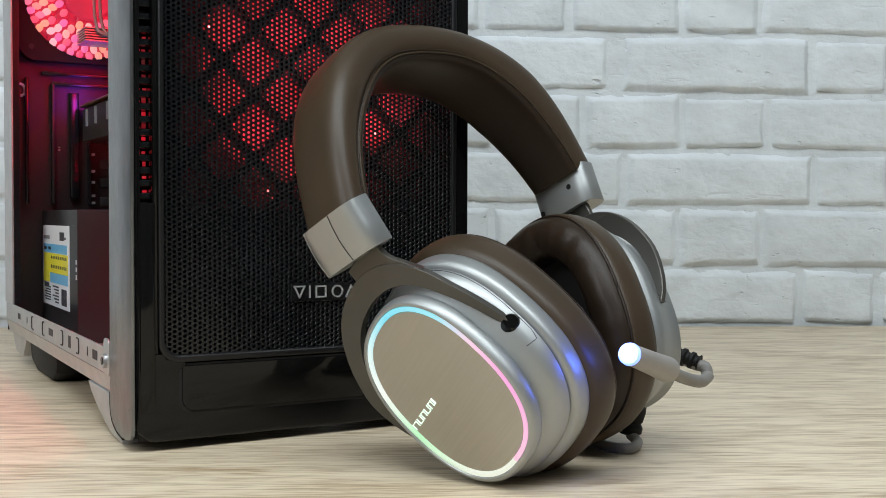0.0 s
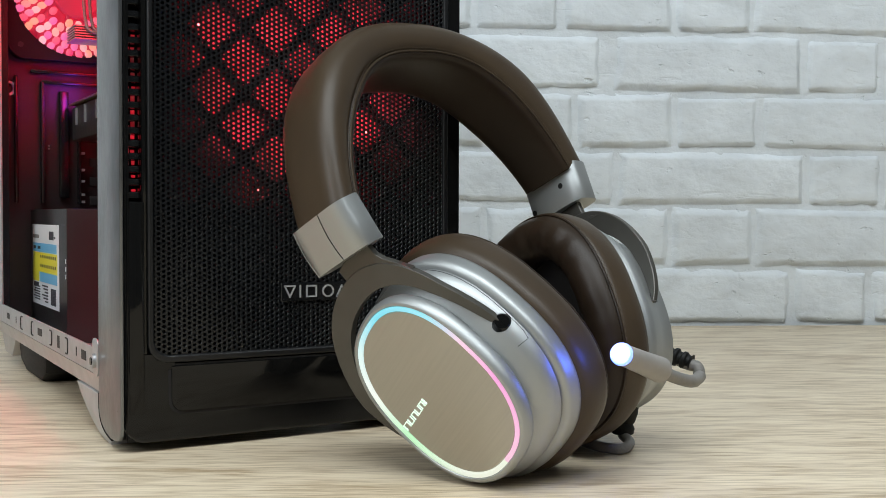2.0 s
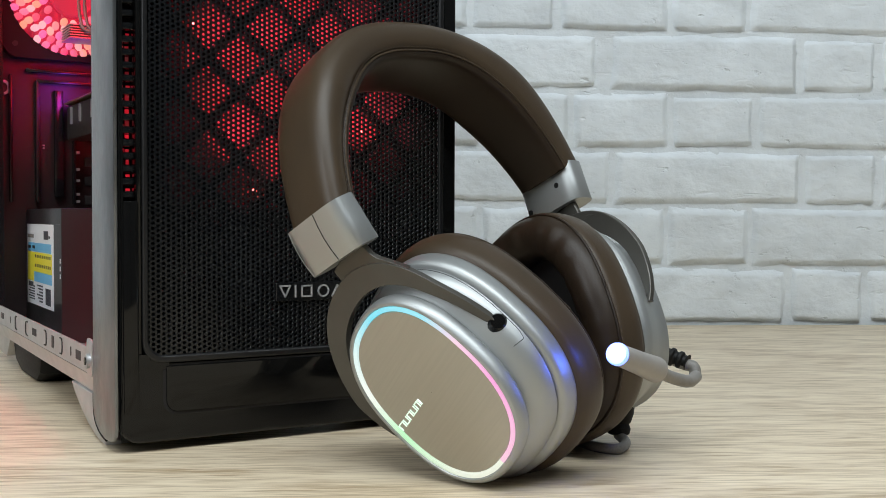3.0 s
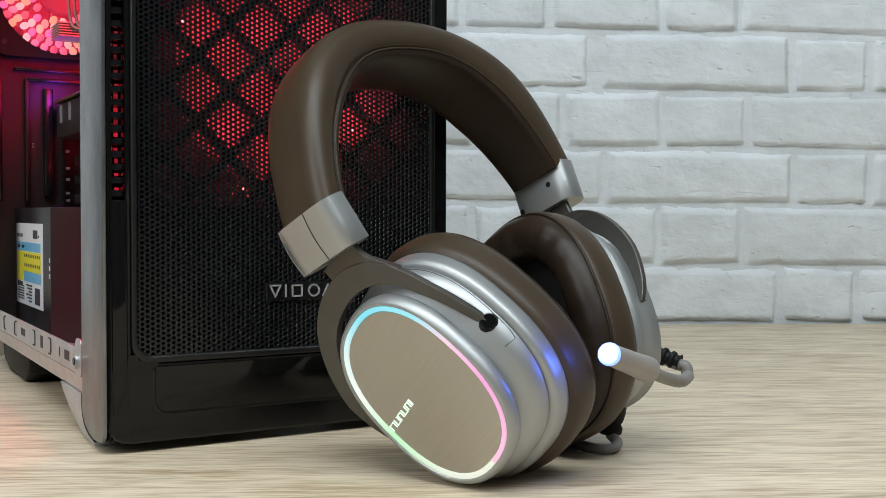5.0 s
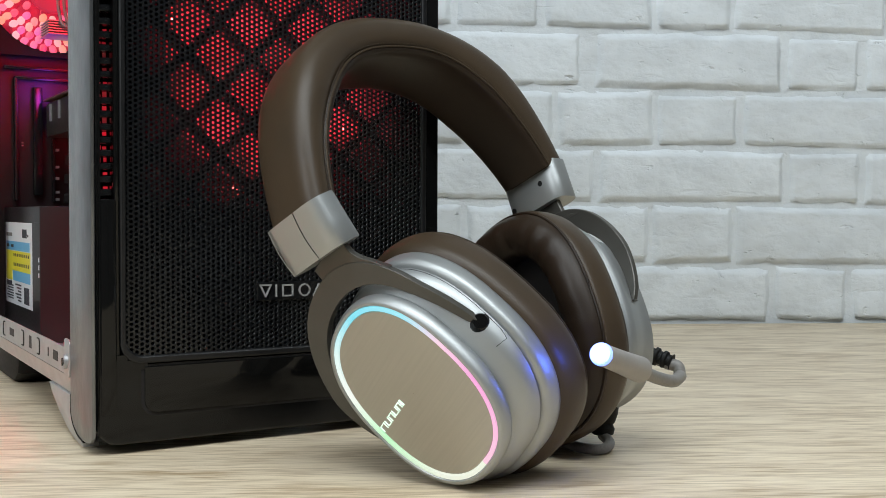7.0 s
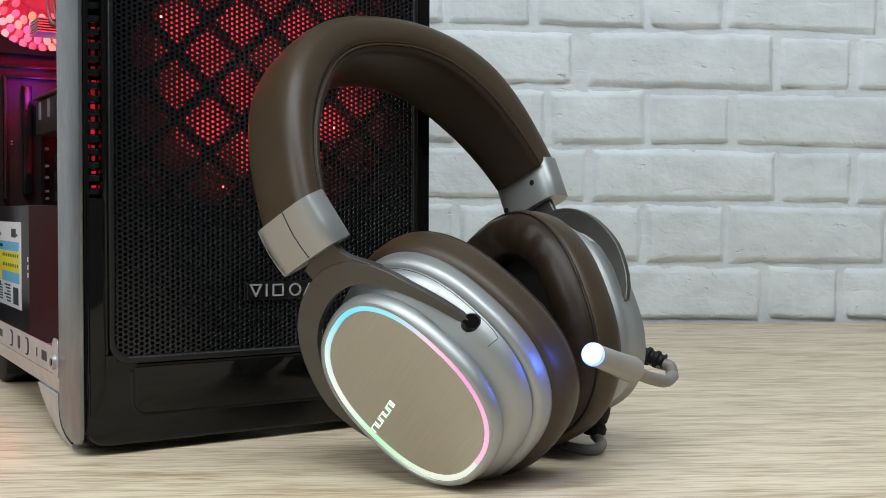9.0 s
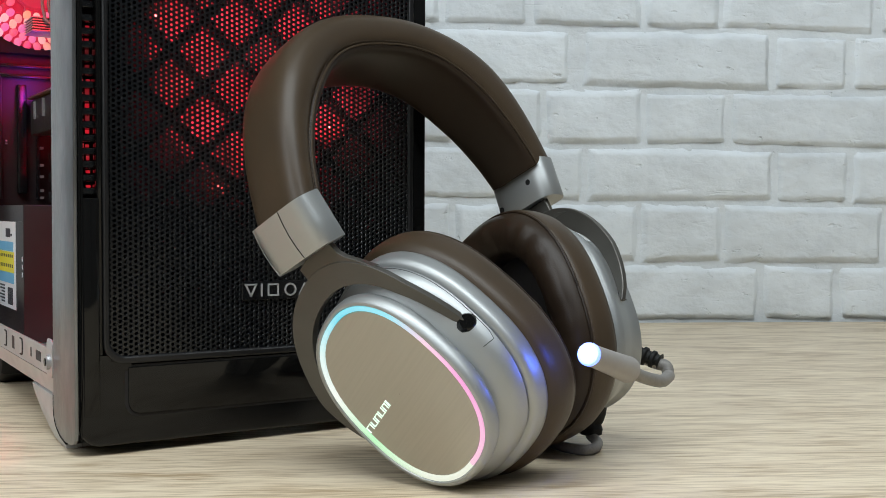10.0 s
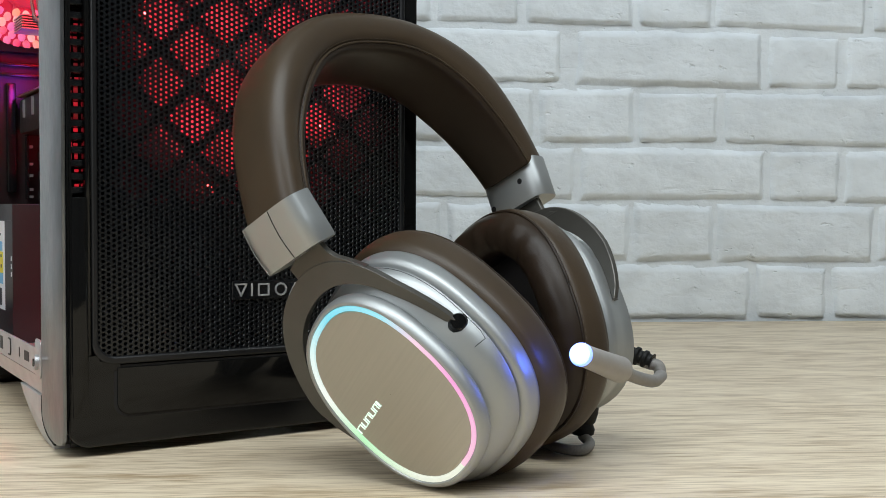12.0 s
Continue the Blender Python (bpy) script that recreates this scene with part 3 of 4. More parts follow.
part("psu_seam", box(0.0296, 0.0299, 0.2990, 0.3180, 0.1180, 0.1186), INK, psu)
for z in (0.078, 0.084, 0.090):
    part("psu_vent", box(0.0293, 0.0299, 0.2995, 0.3010, z - 0.0018, z + 0.0018), LABEL_WHITE, psu)

# exhaust fan, card and folds at the back of the case
ex = fan("exhaust_fan", (0.0703, 0.4425, 0.3245), 0.0560, 0.0125, 9, LED_PINK, RUBBER, -1, 0.0600, label="exhaust fan with pink-lit bubbled blades")
bm0 = bmesh.new()
bmesh.ops.create_icosphere(bm0, subdivisions=2, radius=1)
bmesh.ops.scale(bm0, vec=(0.0043, 0.0014, 0.0033), verts=bm0.verts)
bub = bpy.data.meshes.new("fan_dimple")
bm0.to_mesh(bub)
bm0.free()
bub.materials.append(LED_PINK_HOT)
bub.shade_smooth()
rnd = random.Random(5)
for ringi, (r, cnt) in enumerate(((0.0530, 40), (0.0465, 36), (0.0400, 30), (0.0335, 26), (0.0270, 20))):
    for k in range(cnt):
        w = 2 * math.pi * (k + 0.5 * (ringi % 2)) / cnt
        if rnd.random() < 0.12:
            continue
        ob = new("fan_dimple", bub)
        ob.parent = ex
        ob.location = (0.0703 + r * math.cos(w), 0.4438 + 0.0006 * rnd.random(), 0.3245 + r * math.sin(w))
        ob.rotation_euler = (0, -w + rnd.uniform(-0.4, 0.4), 0)
v, f = tube([(0.0205, 0.4420, 0.2765), (0.0205, 0.4427, 0.2765)], 0.0024, 14)
raw("screw_hole", v, f, SLOT, ex)
for x0, x1, z0, z1 in ((0.0384, 0.0414, 0.137, 0.2460), (0.0545, 0.0622, 0.142, 0.238), (0.016, 0.019, 0.137, 0.25), (0.0392, 0.15, 0.2440, 0.2470), (0.030, 0.15, 0.2530, 0.2560)):
    part("panel_fold", box(x0, x1, BACK - 0.0065, BACK - 0.0002, z0, z1, 0.0008), PSU_GREY if x0 == 0.0384 else BLACK_STEEL, back_panel)
for z in (0.1372, 0.1437, 0.1560, 0.1662, 0.1815):
    part("slot_cover_tab", box(0.0728, 0.0756, BACK - 0.0090, BACK - 0.0002, z, z + 0.0022), STEEL, back_panel)
for x, z in ((0.0458, 0.1885), (0.0458, 0.1860)):
    part("rivet", box(x - 0.0009, x + 0.0009, BACK - 0.0014, BACK - 0.0002, z - 0.0007, z + 0.0007, 0.0003, 1), STEEL, back_panel)
for z in (0.1395, 0.1570, 0.1745):
    part("cover_hole", box(0.0815, 0.0905, BACK - 0.0016, BACK - 0.0002, z - 0.0042, z + 0.0042, 0.0006), SLOT, back_panel)
part("slot_cover", box(0.0705, 0.0723, BACK - 0.0080, BACK - 0.0002, 0.1360, 0.2300), BLACK_STEEL, back_panel)
card = part("graphics_card", box(0.0640, 0.1780, 0.2500, BACK - 0.012, 0.1930, 0.2230, 0.0015), BOARD, pc, "dark graphics card")
part("card_board", box(0.0615, 0.1780, 0.2450, BACK - 0.012, 0.2245, 0.2261), COPPER, card)
for y in (0.30, 0.34, 0.385, 0.42):
    part("card_clip", box(0.0622, 0.0641, y, y + 0.0022, 0.206, 0.221), STEEL, card)
v, f = tube(spline([(0.0640, 0.30, 0.1895), (0.0660, 0.27, 0.1885), (0.070, 0.25, 0.1880)], 5), 0.0011, 8)
raw("card_wire", v, f, STEEL, card)
v, f = tube([(0.0120 + 0.0045 * math.sin(k * 0.3), BACK - 0.002, 0.2385 + 0.0055 * math.cos(k * 0.3)) for k in range(11)], 0.0012, 8)
raw("cable_hook", v, f, LABEL_WHITE, back_panel)
for dx in (0.0, 0.005):
    v, f = tube(spline([(0.066 + dx, 0.40, 0.345), (0.0655 + dx, 0.40, 0.318), (0.0670 + dx, 0.40, 0.296), (0.0720 + dx, 0.395, 0.285), (0.10, 0.39, 0.283)], 8), 0.0014, 8)
    raw("fan_wire", v, f, CABLE_GREY, pc)
for i in range(6):
    part("cooler_fin", box(0.058, 0.15, 0.40, 0.435, 0.2790 + 0.0022 * i, 0.2799 + 0.0022 * i), STEEL, pc)
point("exhaust_fan_light", PC @ Vector((0.0600, 0.330, 0.3500)), 0.09, (1.0, 0.05, 0.14), 0.055)
point("inner_red_light", PC @ Vector((0.11, 0.20, 0.33)), 1.6, (1.0, 0.008, 0.022), 0.05)
# two added lamps without a fixture: a purple-blue tint and red on the power supply
point("added_blue_light", PC @ Vector((0.066, 0.420, 0.238)), 0.045, (0.25, 0.06, 1.0), 0.01)
point("added_red_light", PC @ Vector((0.150, 0.195, 0.095)), 0.85, (1.0, 0.010, 0.035), 0.02)

# ---- the headset ----
HS = Matrix(((0.6548, -0.6396, -0.4027, 0.0167), (0.7445, 0.6378, 0.1975, 0.5606), (0.1305, -0.4291, 0.8938, 0.0919), (0, 0, 0, 1)))
q3 = HS.to_3x3().to_quaternion().to_matrix().to_4x4()
HS = Matrix.Translation((0.0167, 0.5606, 0.0919)) @ q3
head = empty("gaming_headset", HS, "brown leatherette and silver gaming headset leaning back beside the computer", "headset")
BL, BRR, BB, BW, POW = 0.0923, 0.1025, 0.1401, 0.0435, 2.44
BAND = pose(-0.0028, 0.0024, -0.0029, 0.54, 1.30, 0.95)
END = 17.7
END_FAR = 19.6


def band_at(deg):
    w = radians(deg)
    c, s = math.cos(w), math.sin(w)
    BA = BRR if c > 0 else BL
    x, z = BA * math.copysign(abs(c) ** (2 / POW), c), BB * abs(s) ** (2 / POW)
    nx, nz = math.copysign(abs(c) ** (2 - 2 / POW), c) / BA, abs(s) ** (2 - 2 / POW) / BB
    q = math.hypot(nx, nz)
    return BAND @ Vector((x, 0, z)), BAND.to_3x3() @ Vector((nx / q, 0, nz / q))


def sweep(section, d0, d1, n, caps=True):
    """Sweeps a closed section (y, r) given by a function of the share of the way from the ends."""
    v, f = [], []
    for i in range(n + 1):
        deg = d0 + (d1 - d0) * i / n
        p, nn = band_at(deg)
        sec = section(deg)
        for y, r in sec:
            v.append(p + nn * r + Vector((0, y, 0)))
    m = len(sec)
    for i in range(n):
        for k in range(m):
            j = (k + 1) % m
            f.append((i * m + k, i * m + j, (i + 1) * m + j, (i + 1) * m + k))
    if caps:
        f.append(tuple(range(m))[::-1])
        f.append(tuple(n * m + k for k in range(m)))
    return v, f


def plump(deg):
    """Thickness of the padded band: thin at the sleeves, full over the crown."""
    w = min(deg, 180 - deg)
    k = min(1, max(0, (w - END) / 40))
    return 0.0150 + 0.0072 * k * k * (3 - 2 * k) + 0.0036 * math.exp(-((deg - 32) / 24) ** 2)


def bw(deg):
    """Width of the band: a little narrower where it enters the sleeves."""
    k = min(1, max(0, (min(deg, 180 - deg) - END) / 30))
    return BW * (0.85 + 0.15 * k)


def cover_section(deg):
    t, BW = plump(deg), bw(deg)
    lift = 0.0048 * math.exp(-((deg - 44) / 22) ** 2)
    out = []
    for i in range(28):
        w = 2 * math.pi * i / 28
        c, s = math.cos(w), math.sin(w)
        y = BW / 2 * math.copysign(abs(c) ** (2 / 4.2), c)
        r = t / 2 * math.copysign(abs(s) ** (2 / 2.8), s)
        if s > 0:
            r += 0.0012 * (1 - (y / (BW / 2)) ** 2) + lift
        out.append((y, r))
    return out


def pad_section(deg):
    t, BW = plump(deg), bw(deg)
    out = []
    for i in range(20):
        w = 2 * math.pi * i / 20
        c, s = math.cos(w), math.sin(w)
        out.append((BW * 0.468 * math.copysign(abs(c) ** 0.5, c), -t / 2 + 0.0008 + 0.0034 * math.copysign(abs(s) ** 0.8, s)))
    return out


v, f = sweep(cover_section, END_FAR - 0.3, 181 - END, 84)
cover = raw("headband_cover", v, f, LEATHER, head, "brown leatherette headband cover", 60)
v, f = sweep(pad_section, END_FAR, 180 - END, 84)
raw("headband_pad", v, f, LEATHER_SHADED, head, "padded underside, its shade put into the colour", 60)
for sg in (1, -1):
    pts = []
    for i in range(85):
        deg = END_FAR + (180 - END - END_FAR) * i / 84
        p, nn = band_at(deg)
        pts.append(p + nn * (-plump(deg) / 2 + 0.0018) + Vector((0, sg * bw(deg) * 0.474, 0)))
    v, f = tube(pts, 0.0006, 6)
    raw("piping", v, f, LEATHER, cover)
    # stitches beside the piping
    vs, fs = [], []
    for i in range(120):
        deg = END_FAR + 1 + (178 - END - END_FAR) * i / 119
        p, nn = band_at(deg)
        p2, _ = band_at(deg + 0.55)
        a = p + nn * (-plump(deg) / 2 + 0.0034) + Vector((0, sg * (bw(deg) * 0.487), 0))
        vv, ff = tube([a, a + (p2 - p)], 0.00018, 5)
        fs += [tuple(k + len(vs) for k in q) for q in ff]
        vs += vv
    tagged(raw("stitching", vs, fs, THREAD, cover), kind="stuff")


def sleeve(sg):
    """The metal sleeve that closes an end of the band; sg is the side."""
    a, _ = band_at(END_FAR if sg > 0 else 180 - END)
    a = a + Vector((0.0022 if sg > 0 else 0, 0, 0.0012))
    b = a + Vector((-sg * 0.0047, 0, -0.0240))
    d = (b - a).normalized()
    nn = Vector((-d.z, 0, d.x))
    if nn.x * sg < 0:
        nn = -nn
    ring = []
    for i in range(32):
        w = 2 * math.pi * i / 32
        c, s = math.cos(w), math.sin(w)
        ring.append((0.0012 + 0.0206 * math.copysign(abs(c) ** (2 / 5), c), 0.0094 * math.copysign(abs(s) ** (2 / 3.2), s)))
    v, f = [], []
    steps = ((0.0, 0.90), (0.0, 0.985), (0.0006, 1.0), (0.5, 1.0), (0.985, 1.0), (1.0, 0.985), (1.0, 0.5))
    L = (b - a).length
    for k, sc in steps:
        for y, r in ring:
            v.append(a + d * L * k + nn * r * sc + Vector((0, y * sc, 0)))
    for i in range(len(steps) - 1):
        for k in range(32):
            j = (k + 1) % 32
            f.append((i * 32 + k, i * 32 + j, (i + 1) * 32 + j, (i + 1) * 32 + k))
    f.append(tuple((len(steps) - 1) * 32 + k for k in range(32)))
    ob = raw("sleeve", v, f, SILVER, head, "satin silver metal sleeve", 40)
    # fine parting lines round the outer face and two screws on the inner one
    for y in (-0.0040, 0.0165):
        pts = [a + d * L * k + nn * 0.00942 + Vector((0, y + 0.0015 * math.sin(k * 3), 0)) for k in (0.01, 0.25, 0.5, 0.75, 0.99)]
        v, f = tube(pts, 0.00022, 5)
        raw("parting_line", v, f, RUBBER if y < 0 else SILVER, ob)
    for y, k in ((-0.0080, 0.48), (0.0165, 0.74)):
        p = a + d * L * k - nn * 0.0088 + Vector((0, y, 0))
        v, f = tube([p, p - nn * 0.0006], 0.0017, 14)
        sc = raw("screw", v, f, RUBBER, ob)
    return a, b, d, nn


def cup(name, m, near):
    """An ear cup; x runs inward, z along its long side."""
    c = empty(name, m, "", "")
    c.parent = head
    c.matrix_parent_inverse = Matrix()
    c.matrix_basis = m
    for k in ("label", "category"):
        if k in c:
            del c[k]
    shell = [(0.0010, 0.0455, 0.0335), (0.0, 0.0462, 0.0342), (0.0, 0.0472, 0.0352), (0.0006, 0.0480, 0.0360), (0.0026, 0.0490, 0.0372), (0.0052, 0.0493, 0.0377), (0.0072, 0.0488, 0.0374),
             (0.0086, 0.0466, 0.0353), (0.0102, 0.0462, 0.0351), (0.0118, 0.0482, 0.0382), (0.0138, 0.0506, 0.0421), (0.0162, 0.0523, 0.0449), (0.0192, 0.0532, 0.0463),
             (0.0214, 0.0535, 0.0468), (0.0219, 0.0522, 0.0455), (0.0230, 0.0522, 0.0455), (0.0234, 0.0547, 0.0477), (0.0246, 0.0563, 0.0489), (0.0262, 0.0569, 0.0495), (0.0290, 0.0572, 0.0496), (0.0318, 0.0576, 0.0496), (0.0335, 0.0576, 0.0493), (0.0345, 0.0565, 0.0480)]
    if not near:
        shell = [(0.0006, 0.0462, 0.0350), (0.0010, 0.0468, 0.0364), (0.0036, 0.0482, 0.0408), (0.0085, 0.0470, 0.0412), (0.0150, 0.0492, 0.0436),
                 (0.0250, 0.0540, 0.0486), (0.0300, 0.0558, 0.0499), (0.0306, 0.0555, 0.0495), (0.0316, 0.0556, 0.0496), (0.0322, 0.0568, 0.0506), (0.0345, 0.0566, 0.0498)]
    v, f = loft(shell)
    sh = raw("shell", v, f, SILVER, c, "satin silver ear cup shell", 50)
    if near:
        # hairline round the panel that carries the yoke's pivot
        def on_shell(x, deg):
            k = max(i for i in range(len(shell) - 1) if shell[i][0] <= x)
            (x0, a0, b0), (x1, a1, b1) = shell[k], shell[k + 1]
            q = (x - x0) / max(1e-6, x1 - x0)
            c_, s_ = math.cos(radians(deg)), math.sin(radians(deg))
            return (x, (b0 + (b1 - b0) * q) * math.copysign(abs(c_) ** (2 / 2.4), c_), (a0 + (a1 - a0) * q) * math.copysign(abs(s_) ** (2 / 2.4), s_))

        line = [on_shell(0.0204, w) for w in range(112, 193, 3)] + [on_shell(x, 194) for x in (0.0195, 0.0180, 0.0160, 0.0145)]
        v, f = tube(line, 0.00016, 5)
        raw("panel_seam", v, f, RUBBER, sh)
    v, f = loft([(0.0014, 0.0432, 0.0312), (0.0010, 0.0429, 0.0309), (0.0009, 0.0420, 0.0300), (0.0009, 0.0001, 0.0001)], cap1=False)
    raw("face_plate", v, f, BRUSHED, c, "brushed champagne metal face plate")
    v, f = loft([(0.0016, 0.0432, 0.0312), (0.0004, 0.0435, 0.0315), (0.0001, 0.0446, 0.0326), (0.0004, 0.0456, 0.0336), (0.0016, 0.0459, 0.0339)])
    raw("light_ring", v, f, RING, c, "glowing rainbow light ring")
    cushion = [(0.0330, 0.0540, 0.0455), (0.0336, 0.0572, 0.0482), (0.0350, 0.0600, 0.0502), (0.0385, 0.0620, 0.0515), (0.0430, 0.0629, 0.0519), (0.0480, 0.0631, 0.0520), (0.0515, 0.0628, 0.0517),
               (0.0530, 0.0620, 0.0509), (0.0534, 0.0612, 0.0501)]
    v, f = loft(cushion)
    cs = raw("ear_cushion", v, f, LEATHER, c, "brown leatherette ear cushion", 60)
    inside = [(0.0532, 0.0613, 0.0502), (0.0562, 0.0606, 0.0495), (0.0596, 0.0580, 0.0470), (0.0620, 0.0535, 0.0424), (0.0618, 0.0475, 0.0365), (0.0592, 0.0425, 0.0315), (0.0560, 0.0400, 0.0292),
              (0.0500, 0.0388, 0.0280), (0.0420, 0.0395, 0.0285)]
    v, f = loft(inside)
    # soft creases over the front of the cushion
    vv = []
    for i, (x, y, z) in enumerate(v):
        ring_i, k = divmod(i, 96)
        bulge = 0.0
        if 2 <= ring_i <= 7:
            bulge = 0.00045 * math.sin(k * 0.9) * math.sin(k * 0.37 + 1) + 0.0004 * math.sin(k * 1.7 + ring_i * 0.5)
        vv.append((x + bulge, y, z))
    raw("cushion_front", vv, f, LEATHER_SHADED, cs, "smooth inner side of the cushion, coloured as shaded", 60)
    pts = [(0.0534, y, z) for y, z in oval(0.0617, 0.0506)]
    v, f = tube(pts + pts[:2], 0.0007, 6, False)
    raw("seam", v, f, LEATHER_SHADED, cs)
    vs, fs = [], []
    ov = oval(0.0624, 0.0513, 192)
    for k in range(0, 192, 2):
        a, b = Vector((0.0524, *ov[k])), Vector((0.0524, *ov[(k + 1) % 192]))
        tv, tf = tube([a, a + (b - a) * 0.85], 0.00016, 5)
        fs += [tuple(i + len(vs) for i in q) for q in tf]
        vs += tv
    tagged(raw("stitching", vs, fs, THREAD, cs), kind="stuff")
    v, f = loft([(0.0420, 0.0395, 0.0285), (0.0400, 0.0360, 0.0260), (0.0396, 0.0001, 0.0001)])
    raw("speaker_cloth", v, f, CLOTH, c)
    return c


def cup_pose(centre, axis, short, long_):
    m = Matrix.Identity(3)
    m.col[0], m.col[1], m.col[2] = axis, short, long_
    return Matrix.Translation(centre) @ m.to_quaternion().to_matrix().to_4x4()


NEAR = cup_pose((-0.0791, -0.0081, -0.0454), (0.9783, 0.0289, 0.2049), (0.0447, 0.9374, -0.3454), (-0.2021, 0.3471, 0.9158))
FAR = cup_pose((0.0808, -0.0024, -0.0453), (-0.9713, 0.0796, 0.2242), (-0.0634, -0.9949, 0.0783), (0.2292, 0.0618, 0.9714))
cup_a = cup("ear_cup", NEAR, True)
cup_b = cup("ear_cup", FAR, False)


def yoke(m, sg, neck_y, neck_z, mirror):
    """The flat fork that carries a cup, in the cup's own axes, with its neck going up into the sleeve."""
    n = 44
    outer_, inner_ = [], []
    for i in range(n + 1):
        w = radians(-4 + 188 * i / n)
        c, s = math.cos(w), math.sin(w)
        if not mirror:
            c = -c
        e = 2 / 2.25
        slim = max(0.0, 1 - abs(s) * 1.15) if c < 0 else 0.0
        oy, oz = (0.0502 if c > 0 else 0.0478 - 0.0022 * slim) * math.copysign(abs(c) ** e, c), 0.0684 * math.copysign(abs(s) ** e, s)
        iy, iz = 0.0415 * math.copysign(abs(c) ** e, c), 0.0552 * math.copysign(abs(s) ** e, s)
        k = min(1.0, min(i, n - i) / 3.0)
        fac = 0.25 + 0.75 * math.sqrt(max(0.0, 1 - (1 - k) ** 2))
        my, mz = (oy + iy) / 2, (oz + iz) / 2
        outer_.append((my + (oy - my) * fac, mz + (oz - mz) * fac))
        inner_.append((my + (iy - my) * fac, mz + (iz - mz) * fac))
    v, f = [], []
    d0, d1 = 0.0062, 0.0102
    for i in range(n + 1):
        for (y, z), d in ((outer_[i], d0 + 0.0006), (outer_[i], d1), (inner_[i], d1), (inner_[i], d0)):
            bend = 0.0078 * max(0.0, 1 - z / 0.03) ** 1.2 if z < 0.03 else 0.0
            v.append((d + bend, y, z))
    for i in range(n):
        for k in range(4):
            j = (k + 1) % 4
            f.append((i * 4 + k, i * 4 + j, (i + 1) * 4 + j, (i + 1) * 4 + k))
    f.append((0, 1, 2, 3))
    f.append(tuple(n * 4 + k for k in range(4))[::-1])
    inv = m.inverted()
    # neck: from the sleeve's end down to the fork
    top, _ = band_at(END_FAR if sg > 0 else 180 - END)
    top = top + Vector((-sg * 0.0043, 0, -0.0210))
    prof = []
    for k in range(9):
        s = k / 8
        half_w = 0.0125 + 0.0100 * (1 - min(1, s * 2.4)) ** 2
        p = inv @ top
        q = Vector((0.0083, neck_y, 0.0570))
        c_ = q.lerp(p, s)
        prof.append((c_, half_w, s))
    base = len(v)
    for c_, hw, s in prof:
        # the foot of the neck flares along the fork's outer edge
        rise = min(1.0, s * 2.4)
        for dy, dx in ((-hw, -0.0010), (hw, -0.0010), (hw, 0.0022), (-hw, 0.0022)):
            y = c_.y + dy
            rim = 0.0684 * max(0.0, 1 - min(1.0, abs(y) / 0.0485) ** 2.25) ** (1 / 2.25) - 0.0015
            v.append((c_.x + dx, y, rim + (c_.z - rim) * rise))
    for i in range(8):
        for k in range(4):
            j = (k + 1) % 4
            f.append((base + i * 4 + k, base + i * 4 + j, base + (i + 1) * 4 + j, base + (i + 1) * 4 + k))
    f.append((base, base + 1, base + 2, base + 3))
    f.append(tuple(base + 32 + k for k in range(4))[::-1])
    ob = raw("yoke", [m @ Vector(q) for q in v], f, TAUPE, head, "flat taupe metal yoke", 40)
    bv = ob.modifiers.new("edge", "BEVEL")
    bv.width, bv.segments, bv.limit_method, bv.angle_limit = 0.0005, 2, "ANGLE", radians(40)
    for sy in (-1, 1):
        v, f = tube([(0.0205, sy * 0.0385, -0.0030), (0.0170, sy * 0.0435, -0.0030), (0.0158, sy * 0.0452, -0.0030)], 0.0060, 20, True,
                    (0.0058, 0.0050, 0.0034) if sg < 0 else (0.0040, 0.0034, 0.0020))
        raw("pivot", [m @ Vector(q) for q in v], f, BLACK_GLOSS, ob)
    return ob


for sg in (-1, 1):
    sleeve(sg)
yoke(NEAR, -1, -0.0165, 0, False)
yoke(FAR, 1, 0.003, 0, True)

# lit maker's mark on the face plate, as plain strokes
LOGO_GLOW = glow("lit_mark", (0.62, 1.0, 0.78), 0.7)
for i, (y0, wd) in enumerate(((0.0305, 0.0040), (0.0258, 0.0034), (0.0218, 0.0034), (0.0178, 0.0036), (0.0136, 0.0030), (0.0100, 0.0012))):
    for yy in (y0 - 0.0006, y0 - wd):
        part("mark_stroke", box(0.00055, 0.0010, yy, yy + 0.0005, 0.0004, 0.0038), LOGO_GLOW, cup_a)
    if i < 5:
        za = 0.0004 if i % 2 else 0.0033
        part("mark_stroke", box(0.00060, 0.0010, y0 - wd + 0.0006, y0 - 0.0006, za, za + 0.0005), LOGO_GLOW, cup_a)

# microphone with lit tip on the far cup
mic = empty("microphone", Matrix(), "", "")
for k in ("label", "category"):
    if k in mic:
        del mic[k]
mic.parent = head
mic["label"] = "short grey boom microphone with a glowing tip"
a, b = Vector((-0.0260, -0.0747, -0.0636)), Vector((0.0220, -0.0571, -0.0769))
d = (b - a).normalized()
v, f = tube([a, a + d * 0.001, a + d * 0.028, b - d * 0.001, b], 0.0058, 24, True, (0.0047, 0.0050, 0.0056, 0.0065, 0.0056))
raw("mic_barrel", v, f, MIC_GREY, mic)
v, f = tube([a - d * 0.0048, a - d * 0.0042, a - d * 0.0026, a - d * 0.0006, a + d * 0.0002], 0.0056, 24, True, (0.0018, 0.0033, 0.0044, 0.0049, 0.0049))
raw("lit_tip", v, f, LED_TIP, mic, "glowing blue-white tip", 60)
LED_RIM = glow("blue_led_rim", (0.03, 0.16, 1.0), 2.2)
